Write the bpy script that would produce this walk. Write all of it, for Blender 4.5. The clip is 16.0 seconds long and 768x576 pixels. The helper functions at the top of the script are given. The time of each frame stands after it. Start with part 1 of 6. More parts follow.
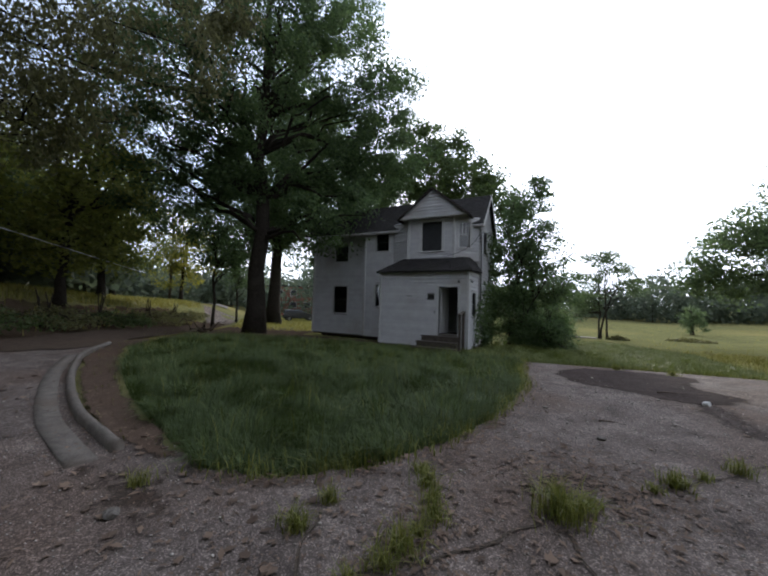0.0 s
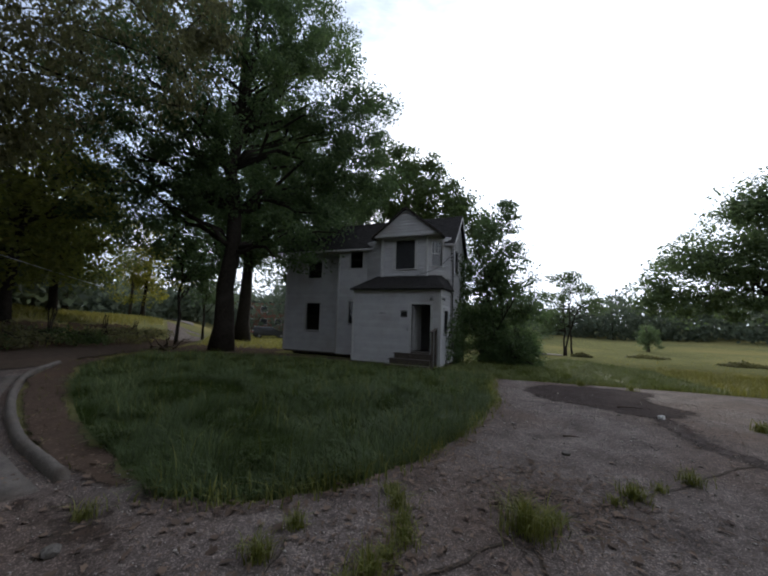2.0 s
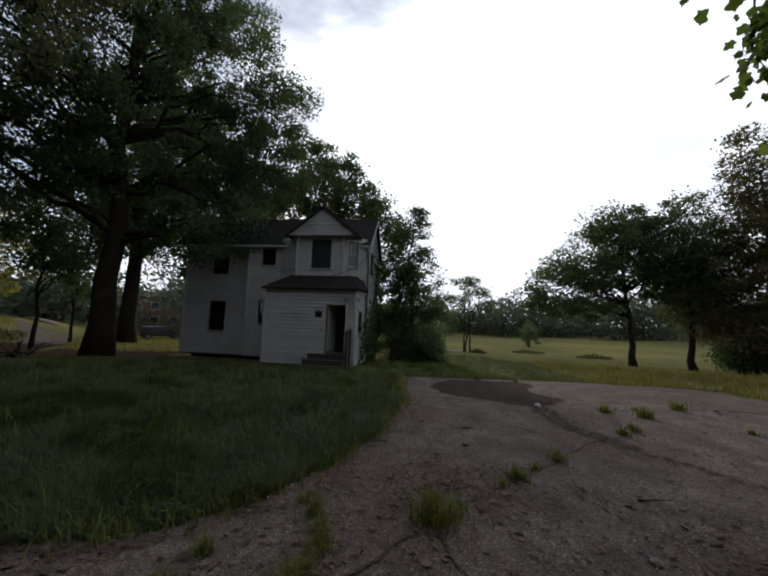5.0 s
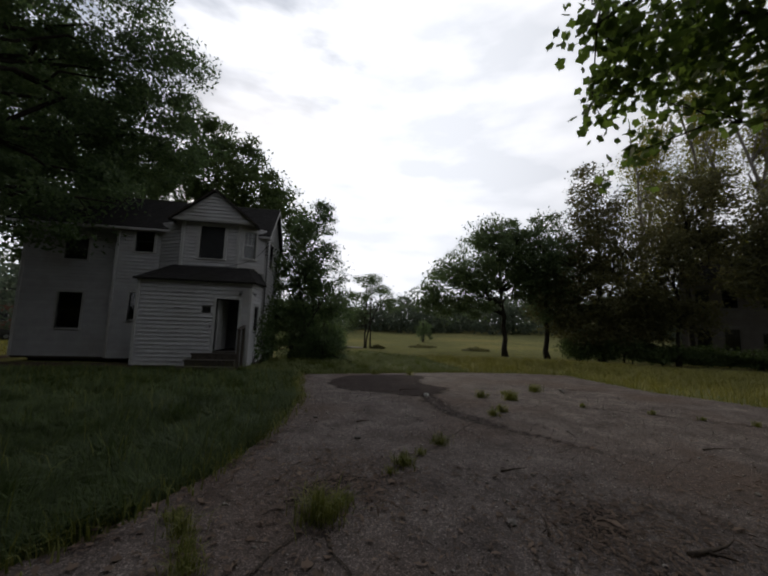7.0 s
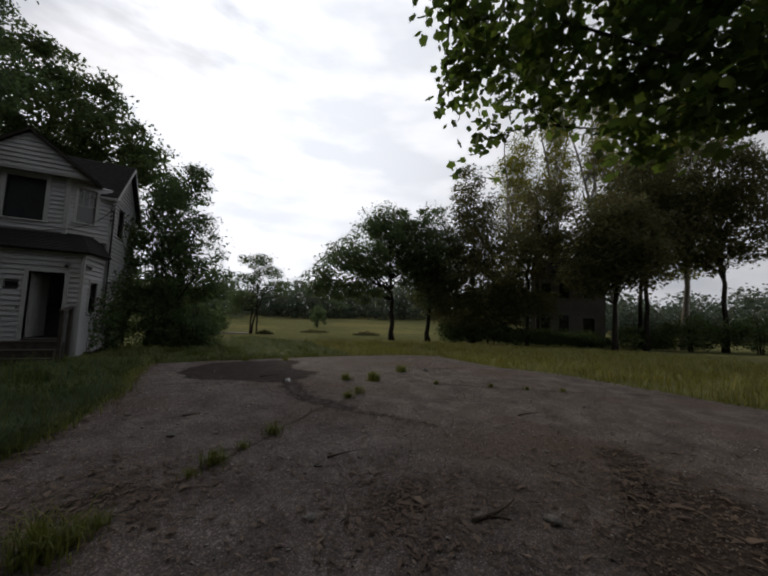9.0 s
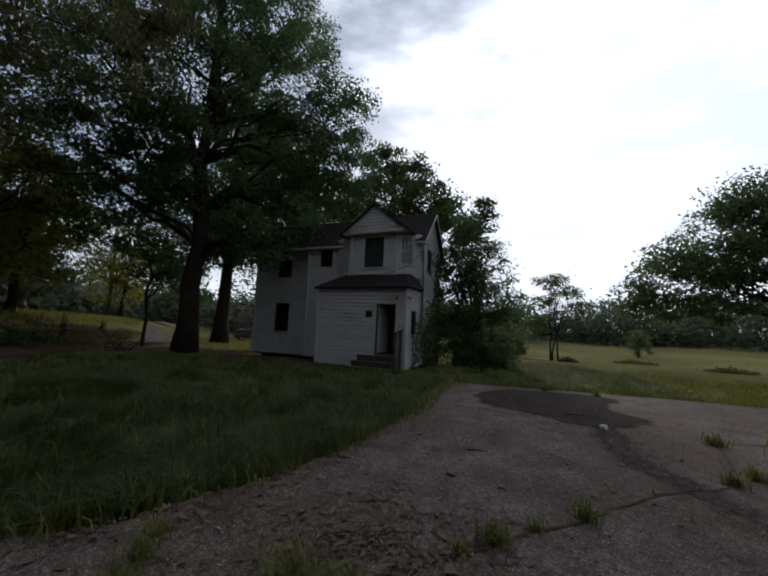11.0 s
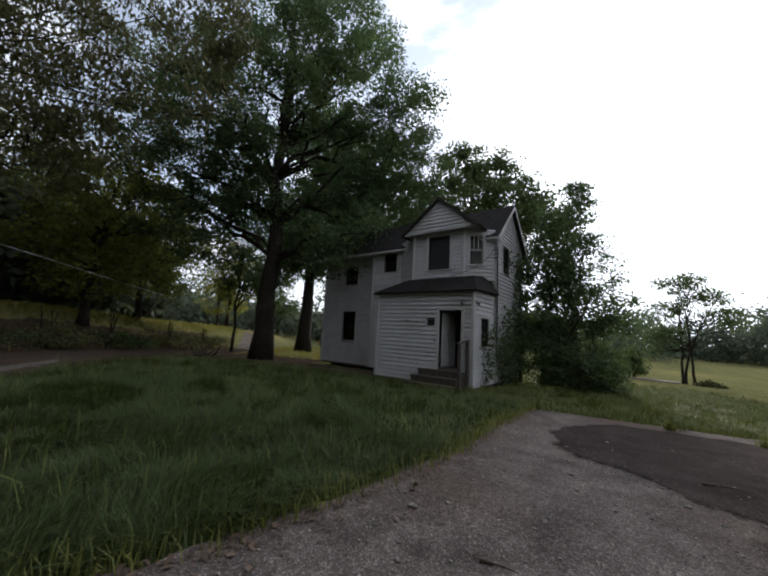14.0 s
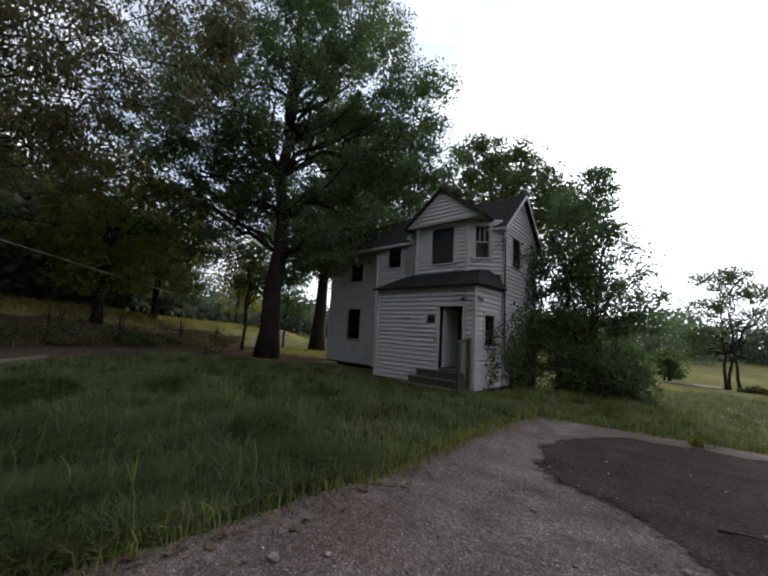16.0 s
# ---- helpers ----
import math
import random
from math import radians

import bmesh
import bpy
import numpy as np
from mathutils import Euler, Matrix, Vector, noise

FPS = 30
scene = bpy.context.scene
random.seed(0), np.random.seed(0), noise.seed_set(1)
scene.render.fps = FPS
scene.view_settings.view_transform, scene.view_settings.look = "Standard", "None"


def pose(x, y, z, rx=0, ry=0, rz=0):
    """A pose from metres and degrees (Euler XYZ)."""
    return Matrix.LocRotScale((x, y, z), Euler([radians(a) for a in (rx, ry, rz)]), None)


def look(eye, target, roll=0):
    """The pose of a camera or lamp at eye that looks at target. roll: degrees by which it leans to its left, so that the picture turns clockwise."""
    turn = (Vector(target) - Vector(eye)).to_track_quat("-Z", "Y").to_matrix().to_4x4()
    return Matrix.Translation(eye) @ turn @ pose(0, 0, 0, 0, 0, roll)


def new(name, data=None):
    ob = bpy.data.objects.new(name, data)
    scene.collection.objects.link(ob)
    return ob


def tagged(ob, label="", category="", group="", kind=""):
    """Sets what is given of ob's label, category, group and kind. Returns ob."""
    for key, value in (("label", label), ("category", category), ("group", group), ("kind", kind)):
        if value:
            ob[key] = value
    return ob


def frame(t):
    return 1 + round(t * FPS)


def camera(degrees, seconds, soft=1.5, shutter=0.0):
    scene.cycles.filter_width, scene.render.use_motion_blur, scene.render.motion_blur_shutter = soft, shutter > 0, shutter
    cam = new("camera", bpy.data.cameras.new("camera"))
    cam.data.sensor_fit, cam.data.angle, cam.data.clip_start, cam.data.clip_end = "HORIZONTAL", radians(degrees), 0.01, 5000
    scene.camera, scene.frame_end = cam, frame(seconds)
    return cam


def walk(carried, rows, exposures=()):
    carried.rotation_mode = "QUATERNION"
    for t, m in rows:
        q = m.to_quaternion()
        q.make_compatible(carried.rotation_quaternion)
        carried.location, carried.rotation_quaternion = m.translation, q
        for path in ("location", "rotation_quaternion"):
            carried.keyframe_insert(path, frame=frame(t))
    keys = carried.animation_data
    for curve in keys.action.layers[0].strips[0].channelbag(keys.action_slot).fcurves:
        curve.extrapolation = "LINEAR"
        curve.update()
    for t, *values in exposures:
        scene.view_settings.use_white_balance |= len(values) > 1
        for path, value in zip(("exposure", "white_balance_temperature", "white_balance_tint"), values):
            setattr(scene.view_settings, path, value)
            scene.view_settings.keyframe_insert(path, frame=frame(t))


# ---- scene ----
# ---------- camera ----------
cam = camera(98.13, 16.0, soft=2.2)
PATH = [
    (0.0, 0.741, 0.646, 1.498, 92.68, -1.64, 26.67),
    (0.5, 0.754, 0.659, 1.500, 92.68, -1.71, 25.54),
    (1.0, 0.753, 0.645, 1.499, 93.51, -1.76, 24.25),
    (1.5, 0.769, 0.623, 1.505, 94.64, -1.88, 23.47),
    (2.0, 0.768, 0.629, 1.499, 95.77, -1.90, 22.14),
    (2.5, 0.768, 0.637, 1.503, 96.23, -1.88, 21.31),
    (3.0, 0.770, 0.649, 1.495, 96.36, -1.91, 20.12),
    (3.2, 0.782, 0.638, 1.494, 96.39, -2.03, 19.66),
    (5.3, 0.695, 0.528, 1.593, 95.89, -2.09, 1.42),
    (5.5, 0.679, 0.535, 1.594, 95.76, -2.18, -2.52),
    (6.0, 0.652, 0.553, 1.603, 95.80, -2.25, -4.53),
    (6.5, 0.666, 0.588, 1.588, 95.96, -2.20, -5.91),
    (7.0, 0.809, 0.608, 1.555, 96.08, -1.98, -9.20),
    (7.5, 1.068, 0.589, 1.547, 96.20, -2.00, -13.23),
    (8.0, 1.289, 0.593, 1.526, 94.66, -2.33, -16.63),
    (8.2, 1.370, 0.625, 1.521, 94.48, -2.37, -20.34),
    (9.2, 1.660, 0.860, 1.470, 94.30, -2.50, -26.50),
    (10.3, 1.812, 1.371, 1.402, 93.98, -2.64, 2.48),
    (10.5, 1.827, 1.498, 1.398, 95.17, -2.73, 10.52),
    (11.0, 1.833, 1.915, 1.374, 96.56, -2.28, 21.72),
    (11.5, 1.847, 2.171, 1.367, 96.11, -2.66, 28.35),
    (12.0, 1.852, 2.460, 1.364, 96.69, -2.74, 31.83),
    (12.5, 1.904, 2.762, 1.359, 97.03, -2.57, 33.36),
    (13.0, 1.984, 3.071, 1.349, 97.23, -2.68, 37.42),
    (13.5, 2.037, 3.437, 1.344, 96.71, -2.87, 37.10),
    (14.0, 2.104, 3.815, 1.339, 97.80, -2.96, 36.94),
    (14.5, 2.210, 4.163, 1.336, 97.48, -2.97, 38.18),
    (15.0, 2.278, 4.484, 1.335, 97.09, -2.72, 38.94),
    (15.5, 2.335, 4.778, 1.328, 97.18, -2.97, 39.96),
    (16.0, 2.424, 5.033, 1.317, 97.56, -3.23, 41.12),
]
EXPOSURES = [(0.0, 0.85, 5850, 10), (1.5, 0.47, 5850, 10), (3.0, 0.12, 5950, 10), (5.5, -0.35, 6250, 10), (8.0, -0.65, 6450, 10), (10.5, -0.52, 6150, 10), (11.0, -0.45, 6000, 10), (12.5, 0.12, 6050, 10), (14.0, 0.42, 6100, 10), (16.0, 0.58, 6150, 10)]
walk(cam, [(t, pose(*r)) for t, *r in PATH], EXPOSURES)


# ---------- world and light ----------
SUN_AZ, SUN_EL = -9.0, 19.0
world = bpy.data.worlds.new("sky")
scene.world = world
world.use_nodes = True


def build_sky():
    nt = world.node_tree
    nt.nodes.clear()
    N, L = nt.nodes.new, nt.links.new
    out, bg = N("ShaderNodeOutputWorld"), N("ShaderNodeBackground")
    sky = N("ShaderNodeTexSky")
    sky.sky_type = "NISHITA"
    sky.sun_disc = False
    sky.sun_elevation, sky.sun_rotation = radians(SUN_EL), radians(SUN_AZ)
    sky.air_density, sky.dust_density = 1.0, 1.0
    tc, mp = N("ShaderNodeTexCoord"), N("ShaderNodeMapping")
    mp.inputs["Scale"].default_value = (1.0, 1.0, 3.2)
    L(tc.outputs["Generated"], mp.inputs["Vector"])
    n1 = N("ShaderNodeTexNoise")
    n1.inputs["Scale"].default_value, n1.inputs["Detail"].default_value, n1.inputs["Roughness"].default_value = 2.1, 6.0, 0.55
    L(mp.outputs["Vector"], n1.inputs["Vector"])
    cover = N("ShaderNodeMapRange")
    cover.inputs["From Min"].default_value, cover.inputs["From Max"].default_value = -0.40, -0.22
    cover.inputs["To Min"].default_value = 0.34
    # thicker, greyer folds in the cloud sheet
    n2 = N("ShaderNodeTexNoise")
    n2.inputs["Scale"].default_value, n2.inputs["Detail"].default_value = 4.2, 5.0
    L(mp.outputs["Vector"], n2.inputs["Vector"])
    ramp = N("ShaderNodeValToRGB")
    ramp.color_ramp.elements[0].position, ramp.color_ramp.elements[0].color = 0.38, (0.78, 0.80, 0.85, 1)
    ramp.color_ramp.elements[1].position, ramp.color_ramp.elements[1].color = 0.62, (1.0, 1.0, 1.04, 1)
    L(n2.outputs["Fac"], ramp.inputs["Fac"])
    # the veiled sun brightens the sheet round it
    dot = N("ShaderNodeVectorMath")
    dot.operation = "DOT_PRODUCT"
    az, el = radians(SUN_AZ), radians(SUN_EL + 8)
    dot.inputs[1].default_value = (math.sin(az) * math.cos(el), math.cos(az) * math.cos(el), math.sin(el))
    L(tc.outputs["Generated"], dot.inputs[0])
    thin = N("ShaderNodeMath")
    thin.operation = "MULTIPLY_ADD"
    # one blue break in the clouds, high above the great trees
    thin.inputs[1].default_value = -1.0
    gap = N("ShaderNodeVectorMath")
    gap.operation = "DOT_PRODUCT"
    gap.inputs[1].default_value = (-0.561, 0.364, 0.743)
    L(tc.outputs["Generated"], gap.inputs[0])
    L(gap.outputs["Value"], thin.inputs[0])
    L(n1.outputs["Fac"], thin.inputs[2])
    L(thin.outputs[0], cover.inputs["Value"])
    glow = N("ShaderNodeMapRange")
    glow.interpolation_type = "SMOOTHSTEP"
    glow.inputs["From Min"].default_value, glow.inputs["From Max"].default_value = 0.35, 1.0
    glow.inputs["To Min"].default_value, glow.inputs["To Max"].default_value = CLOUD_LOW, CLOUD_HIGH
    L(dot.outputs["Value"], glow.inputs["Value"])
    lit = N("ShaderNodeVectorMath")
    lit.operation = "SCALE"
    L(ramp.outputs["Color"], lit.inputs[0])
    L(glow.outputs["Result"], lit.inputs["Scale"])
    dim = N("ShaderNodeVectorMath")
    dim.operation = "SCALE"
    dim.inputs["Scale"].default_value = SKY_STRENGTH
    L(sky.outputs["Color"], dim.inputs[0])
    mix = N("ShaderNodeMix")
    mix.data_type = "RGBA"
    L(cover.outputs["Result"], mix.inputs["Factor"])
    L(dim.outputs["Vector"], mix.inputs["A"])
    L(lit.outputs["Vector"], mix.inputs["B"])
    L(mix.outputs["Result"], bg.inputs["Color"])
    bg.inputs["Strength"].default_value = 1.0
    L(bg.outputs["Background"], out.inputs["Surface"])


SKY_STRENGTH, CLOUD_LOW, CLOUD_HIGH = 0.12, 0.88, 1.8
build_sky()

sun = new("sun", bpy.data.lights.new("sun", "SUN"))
sun.data.energy, sun.data.angle, sun.data.color = 2.0, radians(6), (1.0, 0.90, 0.70)
_d = Vector((math.sin(radians(SUN_AZ)) * math.cos(radians(SUN_EL)), math.cos(radians(SUN_AZ)) * math.cos(radians(SUN_EL)), math.sin(radians(SUN_EL))))
sun.matrix_world = look(_d * 200, (0, 0, 0))


# ---------- materials ----------
def material(name, dark, light, scale=4.0, big=0.6, rough=0.8, bump=0.2, spec=0.3, metal=0.0, fine=60.0, mottled=0.5, per_object=0.0, per_island=0.0, tint=None):
    """Two scales of noise between two colours, with a fine relief; tint: a third colour in broad stains."""
    m = bpy.data.materials.new(name)
    m.use_nodes = True
    nt = m.node_tree
    N, L = nt.nodes.new, nt.links.new
    b = nt.nodes["Principled BSDF"]
    tc = N("ShaderNodeNewGeometry")
    a = N("ShaderNodeTexNoise")
    a.inputs["Scale"].default_value, a.inputs["Detail"].default_value, a.inputs["Roughness"].default_value = scale, 6, 0.65
    c = N("ShaderNodeTexNoise")
    c.inputs["Scale"].default_value, c.inputs["Detail"].default_value = big, 4
    f = N("ShaderNodeTexNoise")
    f.inputs["Scale"].default_value, f.inputs["Detail"].default_value = fine, 3
    for n in (a, c, f):
        L(tc.outputs["Position"], n.inputs["Vector"])
    add = N("ShaderNodeMath")
    add.operation = "MULTIPLY_ADD"
    add.inputs[1].default_value = 1 - mottled
    L(a.outputs["Fac"], add.inputs[0])
    sc = N("ShaderNodeMath")
    sc.operation = "MULTIPLY"
    sc.inputs[1].default_value = mottled
    L(f.outputs["Fac"], sc.inputs[0])
    L(sc.outputs[0], add.inputs[2])
    ramp = N("ShaderNodeValToRGB")
    ramp.color_ramp.elements[0].position, ramp.color_ramp.elements[0].color = 0.34, (*dark, 1)
    ramp.color_ramp.elements[1].position, ramp.color_ramp.elements[1].color = 0.66, (*light, 1)
    L(add.outputs[0], ramp.inputs["Fac"])
    col = ramp.outputs["Color"]
    if tint:
        st = N("ShaderNodeMapRange")
        st.inputs["From Min"].default_value, st.inputs["From Max"].default_value = 0.5, 0.72
        L(c.outputs["Fac"], st.inputs["Value"])
        mx = N("ShaderNodeMix")
        mx.data_type = "RGBA"
        L(st.outputs["Result"], mx.inputs["Factor"])
        L(col, mx.inputs["A"])
        mx.inputs["B"].default_value = (*tint, 1)
        col = mx.outputs["Result"]
    if per_object or per_island:
        rnd = N("ShaderNodeObjectInfo").outputs["Random"] if per_object else tc.outputs["Random Per Island"]
        amt = per_object or per_island
        mr = N("ShaderNodeMapRange")
        mr.inputs["To Min"].default_value, mr.inputs["To Max"].default_value = 1 - amt, 1 + amt
        L(rnd, mr.inputs["Value"])
        hs = N("ShaderNodeHueSaturation")
        L(mr.outputs["Result"], hs.inputs["Value"])
        L(col, hs.inputs["Color"])
        col = hs.outputs["Color"]
    L(col, b.inputs["Base Color"])
    b.inputs["Roughness"].default_value, b.inputs["Metallic"].default_value = rough, metal
    b.inputs["Specular IOR Level"].default_value = spec
    if bump:
        bp = N("ShaderNodeBump")
        bp.inputs["Strength"].default_value, bp.inputs["Distance"].default_value = bump, 0.02
        L(add.outputs[0], bp.inputs["Height"])
        L(bp.outputs["Normal"], b.inputs["Normal"])
    return m


def asphalt_material(name, dark, light, stain, rough=0.9, gloss=0.07):
    """Worn asphalt: each chip of aggregate its own tone, broad blotches and stains."""
    m = bpy.data.materials.new(name)
    m.use_nodes = True
    nt = m.node_tree
    N, L = nt.nodes.new, nt.links.new
    b = nt.nodes["Principled BSDF"]
    g = N("ShaderNodeNewGeometry")
    v = N("ShaderNodeTexVoronoi")
    v.inputs["Scale"].default_value = 125.0
    n1, n2, n3 = N("ShaderNodeTexNoise"), N("ShaderNodeTexNoise"), N("ShaderNodeTexNoise")
    for n, s, dt in ((n1, 2.2, 6), (n2, 0.42, 4), (n3, 24.0, 4)):
        n.inputs["Scale"].default_value, n.inputs["Detail"].default_value = s, dt
    for n in (v, n1, n2, n3):
        L(g.outputs["Position"], n.inputs["Vector"])
    ramp = N("ShaderNodeValToRGB")
    ramp.color_ramp.elements[0].position, ramp.color_ramp.elements[0].color = 0.3, (*dark, 1)
    ramp.color_ramp.elements[1].position, ramp.color_ramp.elements[1].color = 0.7, (*light, 1)
    L(n1.outputs["Fac"], ramp.inputs["Fac"])
    st = N("ShaderNodeMapRange")
    st.inputs["From Min"].default_value, st.inputs["From Max"].default_value = 0.48, 0.66
    L(n2.outputs["Fac"], st.inputs["Value"])
    mx = N("ShaderNodeMix")
    mx.data_type = "RGBA"
    L(st.outputs["Result"], mx.inputs["Factor"])
    L(ramp.outputs["Color"], mx.inputs["A"])
    mx.inputs["B"].default_value = (*stain, 1)
    sep = N("ShaderNodeSeparateColor")
    L(v.outputs["Color"], sep.inputs["Color"])
    chips = N("ShaderNodeMapRange")
    chips.inputs["To Min"].default_value, chips.inputs["To Max"].default_value = 0.68, 2.3
    few = N("ShaderNodeMath")
    few.operation = "POWER"
    few.inputs[1].default_value = 4.0
    L(sep.outputs["Red"], few.inputs[0])
    L(few.outputs[0], chips.inputs["Value"])
    grit = N("ShaderNodeMapRange")
    grit.inputs["From Min"].default_value, grit.inputs["From Max"].default_value = 0.3, 0.7
    grit.inputs["To Min"].default_value, grit.inputs["To Max"].default_value = 0.74, 1.26
    L(n3.outputs["Fac"], grit.inputs["Value"])
    mul = N("ShaderNodeMath")
    mul.operation = "MULTIPLY"
    L(chips.outputs["Result"], mul.inputs[0])
    L(grit.outputs["Result"], mul.inputs[1])
    hs = N("ShaderNodeHueSaturation")
    L(mx.outputs["Result"], hs.inputs["Color"])
    L(mul.outputs[0], hs.inputs["Value"])
    L(hs.outputs["Color"], b.inputs["Base Color"])
    b.inputs["Roughness"].default_value = rough
    b.inputs["Specular IOR Level"].default_value = gloss
    bp = N("ShaderNodeBump")
    bp.inputs["Strength"].default_value, bp.inputs["Distance"].default_value = 0.6, 0.006
    L(mul.outputs[0], bp.inputs["Height"])
    L(bp.outputs["Normal"], b.inputs["Normal"])
    return m


def soften(m, fade, ragged):
    """Lets a stain thin out over its rim, in flecks."""
    nt = m.node_tree
    N, L = nt.nodes.new, nt.links.new
    at = N("ShaderNodeAttribute")
    at.attribute_name = "rim"
    g, n = N("ShaderNodeNewGeometry"), N("ShaderNodeTexNoise")
    n.inputs["Scale"].default_value, n.inputs["Detail"].default_value, n.inputs["Roughness"].default_value = 7.0, 8, 0.75
    L(g.outputs["Position"], n.inputs["Vector"])
    a = N("ShaderNodeMath")
    a.operation = "MULTIPLY_ADD"
    a.inputs[1].default_value = -2.2 * ragged
    L(n.outputs["Fac"], a.inputs[0])
    L(at.outputs["Fac"], a.inputs[2])
    r = N("ShaderNodeMapRange")
    r.interpolation_type = "SMOOTHSTEP"
    r.inputs["From Min"].default_value, r.inputs["From Max"].default_value = -0.75 * ragged, -0.75 * ragged + fade
    L(a.outputs[0], r.inputs["Value"])
    clear, mix = N("ShaderNodeBsdfTransparent"), N("ShaderNodeMixShader")
    L(r.outputs["Result"], mix.inputs["Fac"])
    L(clear.outputs["BSDF"], mix.inputs[1])
    L(nt.nodes["Principled BSDF"].outputs["BSDF"], mix.inputs[2])
    L(mix.outputs["Shader"], nt.nodes["Material Output"].inputs["Surface"])
    return m


def leaf_material(name, c1, c2, c3=None, translucent=0.35, rough=0.55):
    """Leaves: colour varies from leaf to leaf and over the crown; light shines through."""
    m = bpy.data.materials.new(name)
    m.use_nodes = True
    nt = m.node_tree
    N, L = nt.nodes.new, nt.links.new
    b, out = nt.nodes["Principled BSDF"], nt.nodes["Material Output"]
    g = N("ShaderNodeNewGeometry")
    ramp = N("ShaderNodeValToRGB")
    ramp.color_ramp.elements[0].color, ramp.color_ramp.elements[1].color = (*c1, 1), (*c2, 1)
    if c3:
        e = ramp.color_ramp.elements.new(0.86)
        e.color = (*c2, 1)
        ramp.color_ramp.elements[2].color = (*c3, 1)
    n = N("ShaderNodeTexNoise")
    n.inputs["Scale"].default_value = 0.35
    L(g.outputs["Position"], n.inputs["Vector"])
    mx = N("ShaderNodeMath")
    mx.operation = "MULTIPLY_ADD"
    mx.inputs[1].default_value = 0.65
    L(g.outputs["Random Per Island"], mx.inputs[0])
    s = N("ShaderNodeMath")
    s.operation = "MULTIPLY"
    s.inputs[1].default_value = 0.4
    L(n.outputs["Fac"], s.inputs[0])
    L(s.outputs[0], mx.inputs[2])
    L(mx.outputs[0], ramp.inputs["Fac"])
    L(ramp.outputs["Color"], b.inputs["Base Color"])
    b.inputs["Roughness"].default_value = rough
    b.inputs["Specular IOR Level"].default_value = 0.15
    tr = N("ShaderNodeBsdfTranslucent")
    br = N("ShaderNodeHueSaturation")
    br.inputs["Value"].default_value, br.inputs["Saturation"].default_value = 1.5, 1.15
    L(ramp.outputs["Color"], br.inputs["Color"])
    L(br.outputs["Color"], tr.inputs["Color"])
    ms = N("ShaderNodeMixShader")
    ms.inputs["Fac"].default_value = translucent
    L(b.outputs["BSDF"], ms.inputs[1])
    L(tr.outputs["BSDF"], ms.inputs[2])
    L(ms.outputs["Shader"], out.inputs["Surface"])
    return m


def glass_material(name, tone=(0.02, 0.022, 0.025), rough=0.08):
    m = bpy.data.materials.new(name)
    m.use_nodes = True
    b = m.node_tree.nodes["Principled BSDF"]
    b.inputs["Base Color"].default_value = (0.2, 0.22, 0.22, 1)
    b.inputs["Transmission Weight"].default_value = 1.0
    b.inputs["Roughness"].default_value = rough
    return m


ASPHALT = asphalt_material("worn_asphalt", (0.070, 0.057, 0.051), (0.160, 0.133, 0.119), (0.096, 0.071, 0.058))
PATCH = soften(asphalt_material("dark_damp_asphalt", (0.027, 0.020, 0.018), (0.054, 0.041, 0.037), (0.034, 0.026, 0.023), gloss=0.03), 0.16, 0.28)
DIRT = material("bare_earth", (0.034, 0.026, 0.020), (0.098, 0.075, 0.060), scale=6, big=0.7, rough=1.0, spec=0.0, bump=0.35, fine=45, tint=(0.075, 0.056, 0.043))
BANK_EARTH = material("leafy_bank_earth", (0.022, 0.016, 0.012), (0.085, 0.062, 0.043), scale=5, big=0.5, rough=1.0, spec=0.0, bump=0.7, fine=40, tint=(0.055, 0.05, 0.024))
CRACK = material("crack_dirt", (0.03, 0.024, 0.018), (0.08, 0.062, 0.048), scale=14, rough=1.0, bump=0.8)
MEADOW = material("meadow", (0.074, 0.076, 0.034), (0.165, 0.16, 0.072), scale=0.7, big=0.05, rough=1.0, bump=0.5, spec=0.0, fine=7, mottled=0.4, tint=(0.2, 0.17, 0.07))
FLECK = material("pale_chippings", (0.16, 0.14, 0.125), (0.36, 0.33, 0.30), scale=60, rough=0.9, bump=0.2, per_island=0.45)
CONCRETE = material("old_concrete", (0.055, 0.047, 0.041), (0.17, 0.148, 0.130), scale=7, big=1.6, rough=0.9, bump=0.8, fine=90, tint=(0.10, 0.080, 0.064))
SIDING = material("white_siding", (0.318, 0.318, 0.331), (0.404, 0.404, 0.417), scale=2.2, big=0.7, rough=0.55, bump=0.08, fine=30, mottled=0.3, per_object=0.05, tint=(0.292, 0.284, 0.271))
TRIM = material("white_trim", (0.31, 0.31, 0.305), (0.44, 0.44, 0.44), scale=5, rough=0.6, bump=0.12, tint=(0.34, 0.325, 0.30))
SHINGLE = material("dark_shingles", (0.014, 0.0135, 0.014), (0.036, 0.034, 0.034), scale=5, big=0.8, rough=0.95, spec=0.06, bump=0.8, fine=40, per_object=0.18, per_island=0.0, tint=(0.022, 0.021, 0.019))
DARKWOOD = material("weathered_wood", (0.024, 0.020, 0.017), (0.085, 0.071, 0.058), scale=9, rough=0.85, bump=0.6, per_object=0.15)
# brick under the house, with the shade there put into its colour
SHADED_BRICK = material("shaded_brick", (0.03, 0.02, 0.016), (0.07, 0.045, 0.035), scale=8, rough=0.95, bump=0.5)
BRICK = material("red_brick", (0.10, 0.045, 0.03), (0.2, 0.10, 0.07), scale=8, rough=0.9, bump=0.5, tint=(0.14, 0.08, 0.06))
